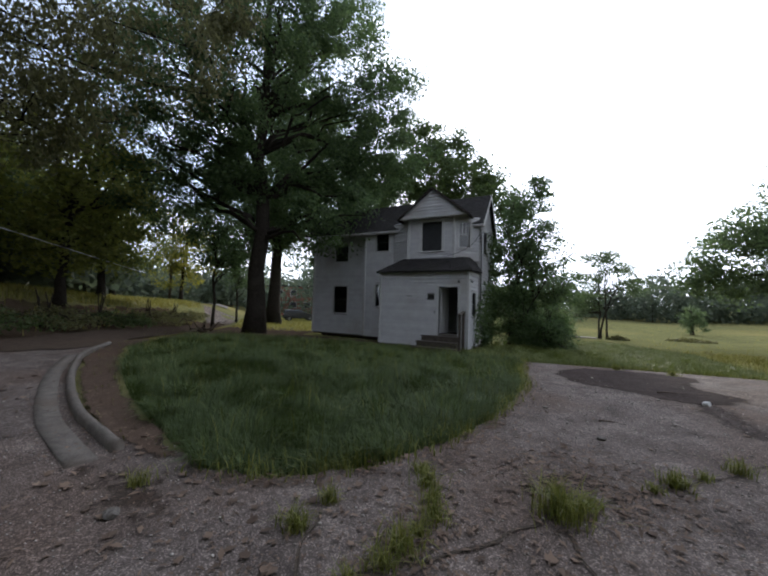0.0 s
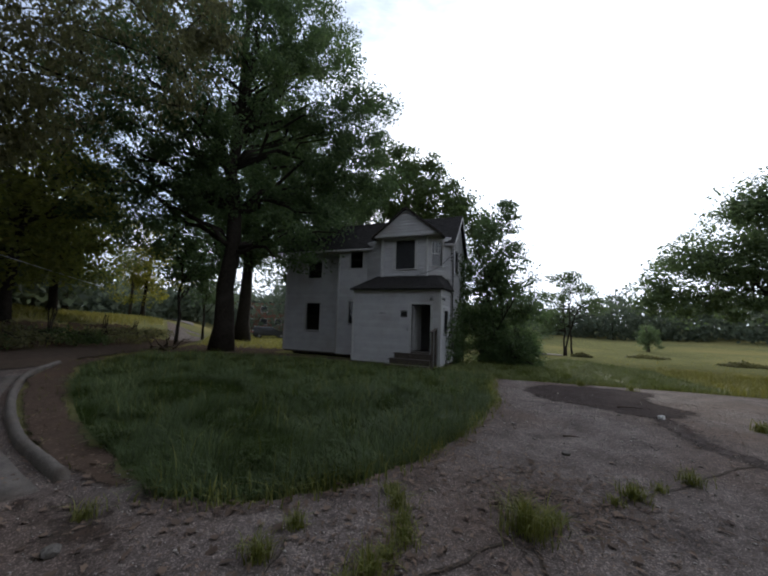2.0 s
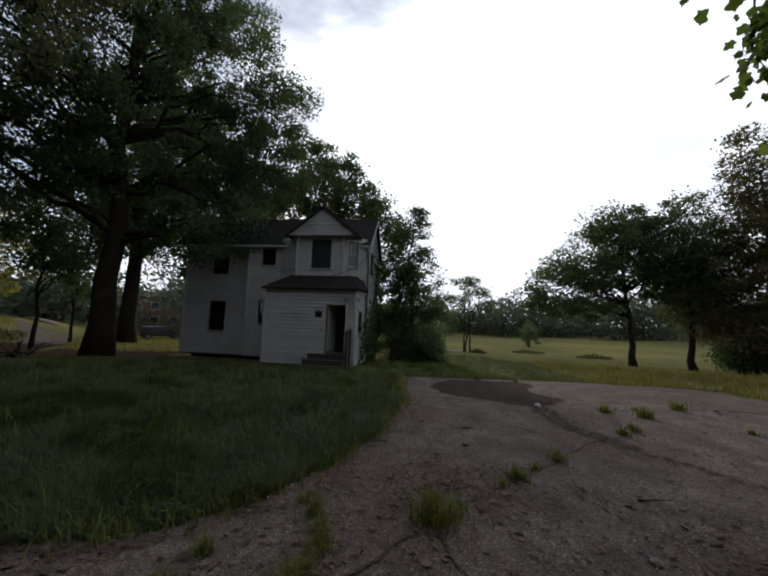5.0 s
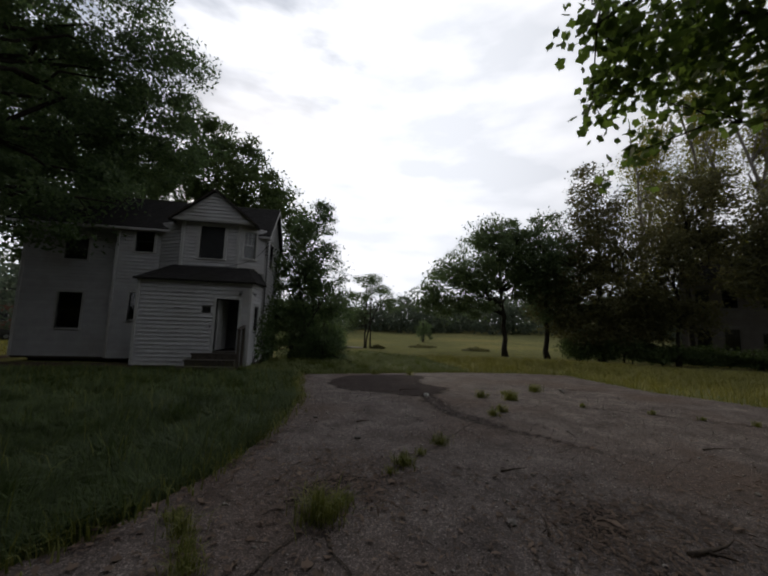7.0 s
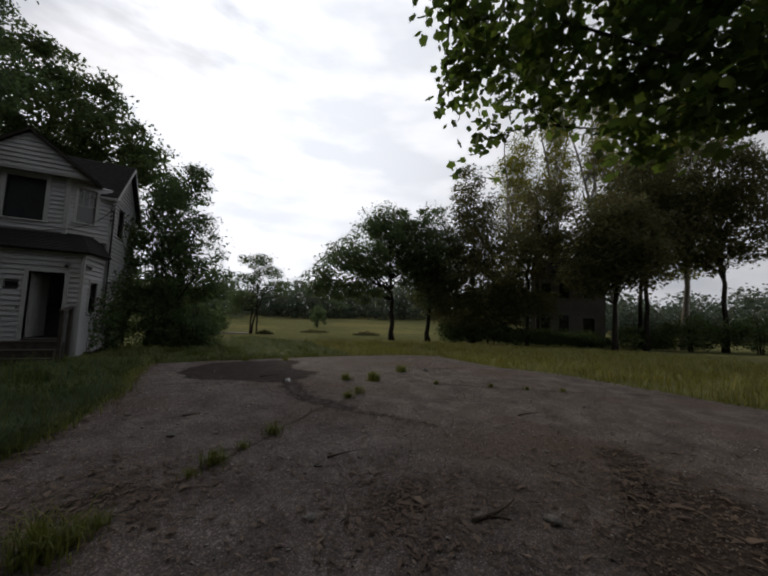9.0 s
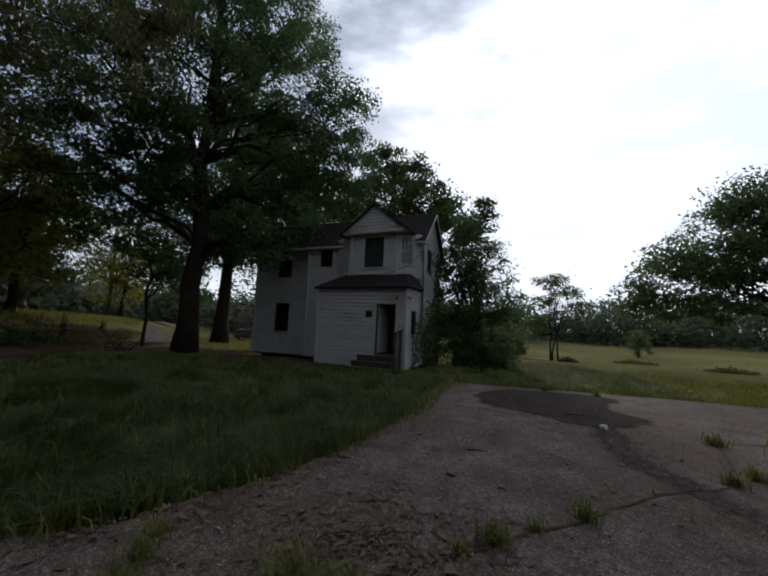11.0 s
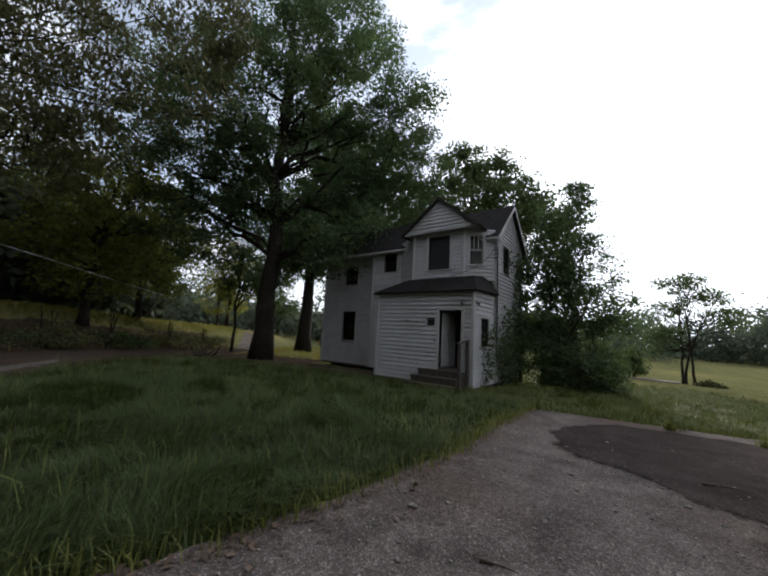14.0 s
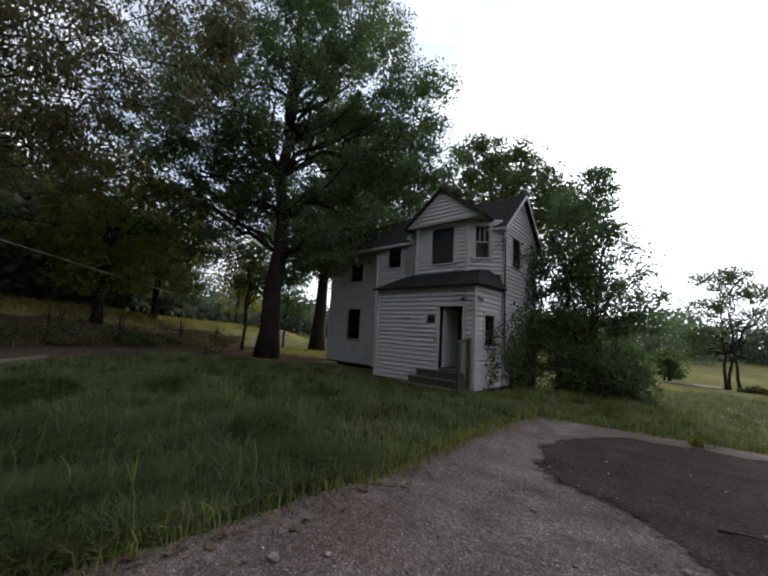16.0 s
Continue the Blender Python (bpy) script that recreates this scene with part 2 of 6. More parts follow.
PLASTER = material("interior_plaster", (0.12, 0.12, 0.115), (0.2, 0.2, 0.19), scale=2, rough=0.9, bump=0.2, tint=(0.11, 0.10, 0.09))
SCREEN = material("dark_screen", (0.012, 0.013, 0.015), (0.03, 0.032, 0.035), scale=3, rough=0.45, bump=0.05)
BARK = material("grey_brown_bark", (0.012, 0.010, 0.008), (0.042, 0.035, 0.029), scale=7, big=1.0, rough=0.95, bump=1.0, spec=0.1, fine=35, tint=(0.038, 0.035, 0.028))
PALEBARK = material("pale_bark", (0.12, 0.105, 0.09), (0.3, 0.27, 0.23), scale=5, rough=0.9, bump=0.6)
METAL = material("grey_metal", (0.15, 0.15, 0.16), (0.3, 0.3, 0.31), scale=6, rough=0.45, bump=0.1, metal=0.8)
CABLE = material("black_cable", (0.01, 0.01, 0.01), (0.03, 0.03, 0.03), scale=6, rough=0.6, bump=0.0)
PALECABLE = material("pale_cable", (0.4, 0.4, 0.42), (0.55, 0.55, 0.56), scale=6, rough=0.5, bump=0.0)
STONE = material("loose_stone", (0.07, 0.062, 0.055), (0.24, 0.215, 0.19), scale=12, rough=0.9, bump=0.5, per_object=0.4)
TWIG = material("dead_wood", (0.03, 0.022, 0.016), (0.1, 0.075, 0.055), scale=16, rough=0.95, bump=0.6)
PAPER = material("white_litter", (0.6, 0.6, 0.58), (0.8, 0.8, 0.78), scale=20, rough=0.7, bump=0.1)
CARPAINT = material("dark_car_paint", (0.02, 0.021, 0.024), (0.035, 0.036, 0.04), scale=3, rough=0.25, bump=0.0, spec=0.6)
RUBBER = material("tyre_rubber", (0.012, 0.012, 0.012), (0.03, 0.03, 0.03), scale=9, rough=0.9, bump=0.3)
REDLENS = material("red_lens", (0.2, 0.01, 0.01), (0.3, 0.02, 0.02), scale=9, rough=0.3, bump=0.0)
GLASS = glass_material("window_glass")

STREAK = soften(asphalt_material("damp_streak", (0.044, 0.036, 0.033), (0.086, 0.071, 0.065), (0.06, 0.047, 0.042), gloss=0.03), 0.3, 0.32)
SOFT_EARTH = soften(material("loose_earth", (0.036, 0.026, 0.020), (0.104, 0.075, 0.057), scale=9, big=0.9, rough=1.0, spec=0.0, bump=0.6, fine=60, tint=(0.08, 0.055, 0.04)), 0.05, 0.1)
SOILED = soften(material("trodden_leaf_dirt", (0.036, 0.028, 0.023), (0.095, 0.074, 0.060), scale=26, big=3.0, rough=1.0, spec=0.0, bump=0.7, fine=90, tint=(0.05, 0.034, 0.026)), 0.3, 0.5)
# far house's pale siding, darkened so the trees' shade is in the colour
SHADED_SIDING = material("shaded_pale_siding", (0.105, 0.095, 0.085), (0.17, 0.155, 0.14), scale=2, rough=0.8, bump=0.1, per_object=0.06, tint=(0.1, 0.085, 0.07))
LEAF_OAK = leaf_material("oak_leaves", (0.030, 0.048, 0.026), (0.092, 0.130, 0.055), (0.19, 0.20, 0.09), translucent=0.5)
LEAF_DROOP = leaf_material("willow_leaves", (0.055, 0.06, 0.032), (0.155, 0.15, 0.07), (0.28, 0.2, 0.1), translucent=0.5)
LEAF_DARK = leaf_material("dark_leaves", (0.034, 0.050, 0.022), (0.082, 0.112, 0.042), (0.13, 0.095, 0.045), translucent=0.42)
LEAF_YELLOW = leaf_material("yellow_green_leaves", (0.085, 0.095, 0.027), (0.23, 0.22, 0.055), (0.33, 0.24, 0.075), translucent=0.55)
LEAF_RIGHT = leaf_material("meadow_tree_leaves", (0.044, 0.064, 0.036), (0.108, 0.145, 0.064), (0.17, 0.18, 0.085), translucent=0.45)
LEAF_RUST = leaf_material("rusty_leaves", (0.045, 0.047, 0.023), (0.115, 0.11, 0.05), (0.21, 0.11, 0.06), translucent=0.45)
LEAF_MAPLE = leaf_material("maple_leaves", (0.04, 0.062, 0.02), (0.105, 0.145, 0.04), (0.2, 0.2, 0.06), translucent=0.55)
LEAF_BANK = leaf_material("bank_tree_leaves", (0.07, 0.085, 0.03), (0.19, 0.20, 0.06), (0.31, 0.26, 0.09), translucent=0.6)
VERGE = leaf_material("verge_blades", (0.042, 0.058, 0.018), (0.125, 0.142, 0.045), (0.30, 0.27, 0.12), translucent=0.3)
# skyline leaves: greyed and blued, so distance haze is in the colour
LEAF_FAR_HAZED = leaf_material("hazed_far_leaves", (0.05, 0.066, 0.05), (0.096, 0.116, 0.078), (0.14, 0.14, 0.08), translucent=0.4)
GRASS = leaf_material("long_grass", (0.019, 0.031, 0.012), (0.086, 0.116, 0.040), (0.38, 0.38, 0.19), translucent=0.3)
DRYGRASS = leaf_material("dry_grass", (0.105, 0.11, 0.030), (0.25, 0.228, 0.072), (0.35, 0.30, 0.13), translucent=0.3)
WEED = leaf_material("weed_blades", (0.07, 0.09, 0.022), (0.19, 0.19, 0.055), (0.3, 0.25, 0.1), translucent=0.3)
LITTER = leaf_material("fallen_leaves", (0.045, 0.032, 0.025), (0.175, 0.125, 0.092), (0.42, 0.33, 0.24), translucent=0.1, rough=0.8)


# ---------- mesh helpers ----------
def finish(name, bm, mat, smooth=False):
    me = bpy.data.meshes.new(name)
    bmesh.ops.recalc_face_normals(bm, faces=bm.faces)
    bm.to_mesh(me)
    bm.free()
    me.materials.append(mat)
    if smooth:
        me.shade_smooth()
    return me


def part(name, bm, mat, parent, label="", smooth=False):
    ob = new(name, finish(name, bm, mat, smooth) if isinstance(bm, bmesh.types.BMesh) else bm)
    ob.parent = parent
    ob.matrix_parent_inverse = parent.matrix_world.inverted() if parent else Matrix()
    if label:
        tagged(ob, label)
    return ob


def thing(name, x, y, z, label, category, group="", kind=""):
    ob = new(name)
    ob.empty_display_size = 0.2
    ob.location = (x, y, z)
    bpy.context.view_layer.update()
    return tagged(ob, label, category, group, kind)


def single(name, bm, mat, label, category, group="", kind="", smooth=False):
    return tagged(new(name, finish(name, bm, mat, smooth)), label, category, group, kind)


def box(bm, x0, y0, z0, x1, y1, z1, m=None):
    vs = [bm.verts.new(p) for p in ((x0, y0, z0), (x1, y0, z0), (x1, y1, z0), (x0, y1, z0), (x0, y0, z1), (x1, y0, z1), (x1, y1, z1), (x0, y1, z1))]
    if m is not None:
        for v in vs:
            v.co = m @ v.co
    for f in ((0, 3, 2, 1), (4, 5, 6, 7), (0, 1, 5, 4), (1, 2, 6, 5), (2, 3, 7, 6), (3, 0, 4, 7)):
        bm.faces.new([vs[i] for i in f])
    return vs


def bevelled(bm, w=0.01):
    bmesh.ops.bevel(bm, geom=list(bm.edges), offset=w, segments=1, affect="EDGES", profile=0.5)
    return bm


def tubes(paths, sides=7):
    """Vertices and faces of tapered tubes; each path is a list of (point, radius)."""
    V, F = [], []
    for path in paths:
        base = len(V)
        for i, (p, r) in enumerate(path):
            a = Vector(path[max(i - 1, 0)][0])
            b = Vector(path[min(i + 1, len(path) - 1)][0])
            d = (b - a).normalized()
            u = d.orthogonal().normalized() if abs(d.z) < 0.9 else (Vector((1, 0, 0)) - d * d.x).normalized()
            w = d.cross(u)
            for k in range(sides):
                t = 2 * math.pi * k / sides
                V.append(tuple(Vector(p) + (u * math.cos(t) + w * math.sin(t)) * r))
        for i in range(len(path) - 1):
            for k in range(sides):
                k2 = (k + 1) % sides
                F.append((base + i * sides + k, base + i * sides + k2, base + (i + 1) * sides + k2, base + (i + 1) * sides + k))
        F.append(tuple(base + k for k in range(sides))[::-1])
        F.append(tuple(base + (len(path) - 1) * sides + k for k in range(sides)))
    return V, F


def mesh_of(name, V, F, mat, smooth=False):
    me = bpy.data.meshes.new(name)
    me.from_pydata(V, [], F)
    me.materials.append(mat)
    if smooth:
        me.shade_smooth()
    return me


def mesh_np(name, verts, quads, mat):
    """A mesh of quads (or triangles) from arrays."""
    me = bpy.data.meshes.new(name)
    n, k = quads.shape
    me.vertices.add(len(verts))
    me.vertices.foreach_set("co", np.ascontiguousarray(verts, dtype=np.float32).ravel())
    me.loops.add(n * k)
    me.loops.foreach_set("vertex_index", np.ascontiguousarray(quads, dtype=np.int32).ravel())
    me.polygons.add(n)
    me.polygons.foreach_set("loop_start", np.arange(n, dtype=np.int32) * k)
    me.update(calc_edges=True)
    me.materials.append(mat)
    return me


def leaf_mesh(name, centres, size, mat, rng, slender=0.55, droop=0.0, shape=None):
    """One small folded blade for every centre, turned at random; droop hangs them down."""
    n = len(centres)
    axis = rng.normal(size=(n, 3))
    axis[:, 2] = axis[:, 2] * 0.7 - droop * 2.0
    axis /= np.linalg.norm(axis, axis=1, keepdims=True)
    other = rng.normal(size=(n, 3))
    side = np.cross(axis, other)
    side /= np.linalg.norm(side, axis=1, keepdims=True)
    nor = np.cross(axis, side)
    s = (size * rng.uniform(0.6, 1.35, n))[:, None]
    if shape is None:
        shape = ((0.0, 0.0, 0.0), (0.45, 0.5 * slender, 0.12), (1.0, 0.0, -0.04), (0.45, -0.5 * slender, 0.12))
    k = len(shape)
    verts = np.stack([centres + s * (a * axis + b * side + c * nor) for a, b, c in shape], 1).reshape(-1, 3)
    quads = np.arange(n * k).reshape(n, k)
    return mesh_np(name, verts, quads, mat)


def blade_mesh(name, roots, height, width, mat, rng, lean=0.35, uneven=0.0):
    """Grass blades: a bent strip of two quads for every root, tapered to the tip."""
    n = len(roots)
    h = (height * rng.uniform(0.45, 1.15, n))[:, None]
    if uneven:
        h *= np.array([1 + uneven * noise.noise((p[0] * 1.7, p[1] * 1.7, 7.7)) + 0.5 * uneven * noise.noise((p[0] * 5, p[1] * 5, 1.7)) for p in roots])[:, None]
    a = rng.uniform(0, 2 * math.pi, n)
    if uneven:
        a = a * 0.45 + np.array([6.0 * noise.noise((p[0] * 1.1, p[1] * 1.1, 3.3)) for p in roots])
    d = np.stack([np.cos(a), np.sin(a), np.zeros(n)], 1)
    s = np.stack([-np.sin(a), np.cos(a), np.zeros(n)], 1) * (width * rng.uniform(0.6, 1.3, n))[:, None] * 0.5
    l = rng.uniform(0.1, 1.0, n)[:, None] * lean
    up = np.array([0, 0, 1.0])
    mid = roots + h * 0.55 * up + d * h * l * 0.3
    tip = roots + h * (1 - 0.35 * l) * up + d * h * l * 1.1
    verts = np.stack([roots - s, roots + s, mid + s * 0.8, mid - s * 0.8, tip + s * 0.15, tip - s * 0.15], 1).reshape(-1, 3)
    b = np.arange(n)[:, None] * 6
    quads = np.concatenate([b + np.array([[0, 1, 2, 3]]), b + np.array([[3, 2, 4, 5]])], 1).reshape(-1, 4)
    return mesh_np(name, verts, quads, mat)


def inside(poly, xs, ys):
    """Whether points lie in a polygon."""
    c = np.zeros(len(xs), bool)
    for (x0, y0), (x1, y1) in zip(poly, poly[1:] + poly[:1]):
        cross = ((y0 > ys) != (y1 > ys)) & (xs < (x1 - x0) * (ys - y0) / (y1 - y0 + 1e-12) + x0)
        c ^= cross
    return c


# ---------- the lie of the land ----------
def smooth(t):
    t = np.clip(t, 0, 1)
    return t * t * (3 - 2 * t)


def bank(x, y):
    return (x + 13.4) * -0.81 + (y - 3.0) * -0.586


def land(x, y):
    """Height of the ground."""
    x, y = np.asarray(x, float), np.asarray(y, float)
    base = np.interp(y, (-30, 7, 15, 45, 90, 200), (0, 0, -0.5, -1.4, -1.4, 0.5))
    d = bank(x, y)
    rise = 1.75 * smooth((d - 0.3) / 6.0) + 0.02 * np.clip(d - 6, 0, 60)
    right = 2.4 * smooth((x - 8) / 70) * smooth((y - 30) / 60)
    return base + rise + right


def rough(x, y, amount):
    return np.array([noise.noise((a * 0.5, b * 0.5, 0.3)) * amount for a, b in zip(np.ravel(x), np.ravel(y))]).reshape(np.shape(x))


def axis_steps(*spans):
    out = []
    for a, b, s in spans:
        out += list(np.arange(a, b, s))
    return np.array(out + [spans[-1][1]])


def build_ground():
    xs = axis_steps((-600, -120, 60), (-120, -40, 6), (-40, 14, 0.5), (14, 60, 3), (60, 600, 60))
    ys = axis_steps((-600, -60, 60), (-60, -12, 6), (-12, 26, 0.5), (26, 90, 3), (90, 150, 12), (150, 600, 75))
    X, Y = np.meshgrid(xs, ys)
    Z = land(X, Y) - 0.02
    near = (X > -40) & (X < 14) & (Y > -12) & (Y < 26) & (bank(X, Y) > 4.4)
    Z = Z + near * rough(X, Y, 0.16)
    v = np.stack([X, Y, Z], -1).reshape(-1, 3)
    w = len(xs)
    i = (np.arange(len(ys) - 1)[:, None] * w + np.arange(w - 1)[None]).ravel()
    q = np.stack([i, i + 1, i + 1 + w, i + w], 1)
    tagged(new("ground", mesh_np("ground", v, q, MEADOW)), "grassy uneven earth ground of the yard and field", "ground", kind="structure")


def sheet(name, outline, lift, mat, label, category, step=0.8, wobble=0.0, kind="structure", parent=None, thick=0.0, rounded=False, rim=False):
    """A sheet that follows the land inside an outline, with a ragged edge."""
    pts = []
    if rounded:
        m = len(outline)
        soft = []
        for i in range(m):
            p, q, r, s = [Vector((*outline[(i + k) % m], 0)) for k in (-1, 0, 1, 2)]
            for k in range(4):
                t = k / 4
                v = 0.5 * (2 * q + (r - p) * t + (2 * p - 5 * q + 4 * r - s) * t * t + (3 * q - p - 3 * r + s) * t ** 3)
                soft.append((v.x, v.y))
        outline = soft
    for (x0, y0), (x1, y1) in zip(outline, outline[1:] + outline[:1]):
        n = max(1, int(math.hypot(x1 - x0, y1 - y0) / (0.09 if wobble else step)))
        for k in range(n):
            x, y = x0 + (x1 - x0) * k / n, y0 + (y1 - y0) * k / n
            pts.append((x + wobble * noise.noise((x * 2.1, y * 2.1, 5)) + 0.4 * wobble * noise.noise((x * 7, y * 7, 5)), y + wobble * noise.noise((x * 2.1, y * 2.1, 9)) + 0.4 * wobble * noise.noise((x * 7, y * 7, 9))))
    bm = bmesh.new()
    vs = [bm.verts.new((x, y, 0)) for x, y in pts]
    es = [bm.edges.new((vs[i], vs[(i + 1) % len(vs)])) for i in range(len(vs))]
    bmesh.ops.triangle_fill(bm, use_beauty=True, use_dissolve=False, edges=es)
    lo = [min(p[i] for p in pts) for i in (0, 1)]
    hi = [max(p[i] for p in pts) for i in (0, 1)]
    for i in (0, 1):
        nor = (1, 0, 0) if i == 0 else (0, 1, 0)
        c = math.ceil(lo[i] / step) * step
        while c < hi[i]:
            bmesh.ops.bisect_plane(bm, geom=bm.verts[:] + bm.edges[:] + bm.faces[:], plane_co=(c, c, 0), plane_no=nor)
            c += step
    for v in bm.verts:
        v.co.z = float(land(v.co.x, v.co.y)) + lift
    if thick:
        r = bmesh.ops.extrude_face_region(bm, geom=bm.faces[:])
        for e in r["geom"]:
            if isinstance(e, bmesh.types.BMVert):
                e.co.z -= thick
    me = finish(name, bm, mat)
    if rim:
        A = np.array(pts)
        B = np.roll(A, -1, 0) - A
        for_rim = me.attributes.new("rim", "FLOAT", "POINT")
        for i, v in enumerate(me.vertices):
            p = np.array(v.co[:2]) - A
            s = np.clip((p * B).sum(1) / ((B * B).sum(1) + 1e-9), 0, 1)
            for_rim.data[i].value = float(np.sqrt(((p - B * s[:, None]) ** 2).sum(1).min()))
    if not thick and me.polygons and me.polygons[0].normal.z < 0:
        me.flip_normals()
    ob = new(name, me)
    if parent:
        ob.parent = parent
        return ob
    return tagged(ob, label, category, kind=kind)


YARD_EDGE = [(-0.13, 13.3), (0.04, 10.0), (0.3, 7.6), (0.26, 6.6), (0.13, 5.75), (-0.04, 4.95), (-0.28, 4.2), (-0.65, 3.52), (-1.1, 2.98), (-1.5, 2.74), (-2.0, 2.56)]
CURB = [(-2.95, 2.42), (-3.7, 2.55), (-4.6, 2.74), (-6.1, 3.22), (-7.9, 3.93), (-9.7, 4.83), (-11.2, 6.0)]
DRIVE_IN = [(-12.6, 7.4), (-15.0, 10.4), (-18.5, 14.6), (-24, 20.5), (-34, 30)]
DRIVE_OUT = [(-37, 27), (-26.0, 19.7), (-20.6, 13.2), (-16.4, 7.3), (-13.4, 3.0), (-10.0, -1.8), (-6, -7.4), (-4, -14)]
LOT_FAR = [(12, -14), (11.6, -4), (10.5, 5.1), (9.8, 8.8), (10.6, 12.2), (11.1, 13.9), (9.4, 14.6), (7.45, 14.85), (5.6, 14.7), (2.3, 13.85)]
LOT = YARD_EDGE + [(-2.4, 2.72), (-3.3, 2.9)] + CURB[1:] + DRIVE_IN + DRIVE_OUT + LOT_FAR
build_ground()
BANK_FOOT = [(-10.0, -1.8), (-13.4, 3.0), (-16.4, 7.3), (-20.6, 13.2), (-26.0, 19.7)]
BANK_TOP = [(-29.3, 18.2), (-24.1, 11.4), (-19.9, 5.2), (-16.9, 0.9), (-13.2, -4.2)]
sheet("earth_bank", BANK_FOOT + BANK_TOP, 0.012, BANK_EARTH, "dark bare earth bank strewn with dead leaves", "earth", step=0.7, wobble=0.5)
sheet("road", LOT, 0.02, ASPHALT, "worn grey asphalt lot and driveway with gravelly surface", "pavement", wobble=0.12)


# ---------- the white house ----------
def wall_frame(p0, p1):
    """Local axes of a wall: x along it, y out of it, z up; and its length."""
    d = Vector((p1[0] - p0[0], p1[1] - p0[1], 0))
    L = d.length
    d.normalize()
    o = Vector((d.y, -d.x, 0))
    m = Matrix(((d.x, o.x, 0, p0[0]), (d.y, o.y, 0, p0[1]), (0, 0, 1, 0), (0, 0, 0, 1)))
    return m, L


BOARD_CACHE = {}


def board_mesh(a0, b0, a1, b1, h, mat):
    """A lapped board: bottom from a0 to b0, top from a1 to b1."""
    key = tuple(round(v, 3) for v in (a0, b0, a1, b1, h)) + (mat.name,)
    if key not in BOARD_CACHE:
        t0, t1 = 0.046, 0.003
        V = [(a0, 0, 0), (b0, 0, 0), (b0, t0, 0), (a0, t0, 0), (a0, t0 - 0.002, 0.014), (b0, t0 - 0.002, 0.014), (b1, t1, h), (a1, t1, h), (a1, 0, h), (b1, 0, h)]
        F = [(0, 1, 2, 3), (3, 2, 5, 4), (4, 5, 6, 7), (7, 6, 9, 8), (8, 9, 1, 0), (0, 3, 4, 7, 8), (1, 9, 6, 5, 2)]
        BOARD_CACHE[key] = mesh_of("clapboard", V, [f[::-1] for f in F], mat)
    return BOARD_CACHE[key]


def siding_wall(house, name, p0, p1, z0, z1, openings=(), ends=None, course=0.16, lean=0.14, mat=None):
    """A wall with openings (u0, u1, z0, z1) cut through it, clad in boards; ends(z) gives its limits along u."""
    m, L = wall_frame(p0, p1)
    ends = ends or (lambda z: (0.0, L))
    bm = bmesh.new()
    if openings or ends(z1) == (0.0, L):
        us = sorted({0.0, L, *[u for o in openings for u in o[:2]]})
        zs = sorted({z0, z1, *[z for o in openings for z in o[2:]]})
        for a, b in zip(us, us[1:]):
            for c, d in zip(zs, zs[1:]):
                if not any(o[0] <= (a + b) / 2 <= o[1] and o[2] <= (c + d) / 2 <= o[3] for o in openings):
                    box(bm, a, -lean, c, b, 0, d, m)
        bmesh.ops.remove_doubles(bm, verts=bm.verts[:], dist=1e-4)
    else:
        a0, b0 = ends(z0)
        a1, b1 = ends(z1)
        f, k = [(a0, z0), (b0, z0), (b1, z1), (a1, z1)], []
        for y in (0, -lean):
            k.append([bm.verts.new(m @ Vector((u, y, z))) for u, z in f])
        bm.faces.new(k[0])
        bm.faces.new(k[1][::-1])
        for i in range(4):
            bm.faces.new((k[0][i], k[1][i], k[1][(i + 1) % 4], k[0][(i + 1) % 4]))
        bmesh.ops.remove_doubles(bm, verts=bm.verts[:], dist=1e-3)
    wall = part(name, bm, PLASTER, house, "wall clad in pale lapped siding coloured dark for shade" if mat else "wall clad in white lapped siding")
    z = z0
    while z < z1 - 0.02:
        top = min(z + course, z1)
        spans = [(*ends(z), *ends(top))]
        for o in openings:
            if o[2] < top - 0.02 and o[3] > z + 0.02:
                nxt = []
                for a0, b0, a1, b1 in spans:
                    if o[0] > a0:
                        nxt.append((a0, min(b0, o[0]), a1, min(b1, o[0])))
                    if o[1] < b0:
                        nxt.append((max(a0, o[1]), b0, max(a1, o[1]), b1))
                spans = nxt
        for a0, b0, a1, b1 in spans:
            if b0 - a0 > 0.03 and b1 > a1 - 0.02:
                ob = new("clapboard", board_mesh(0, b0 - a0, a1 - a0, max(b1, a1) - a0, top - z, mat or SIDING))
                ob.parent = wall
                ob.matrix_basis = m @ Matrix.Translation((a0, 0.001, z)) @ pose(0, 0, 0, 0, 0, 0)
        z += course
    return m, L


def corner_board(house, x, y, z0, z1, w=0.11, mat=TRIM):
    bm = bmesh.new()
    box(bm, x - w / 2, y - w / 2, z0, x + w / 2, y + w / 2, z1)
    return part("corner_board", bevelled(bm, 0.006), mat, house, "white corner board")


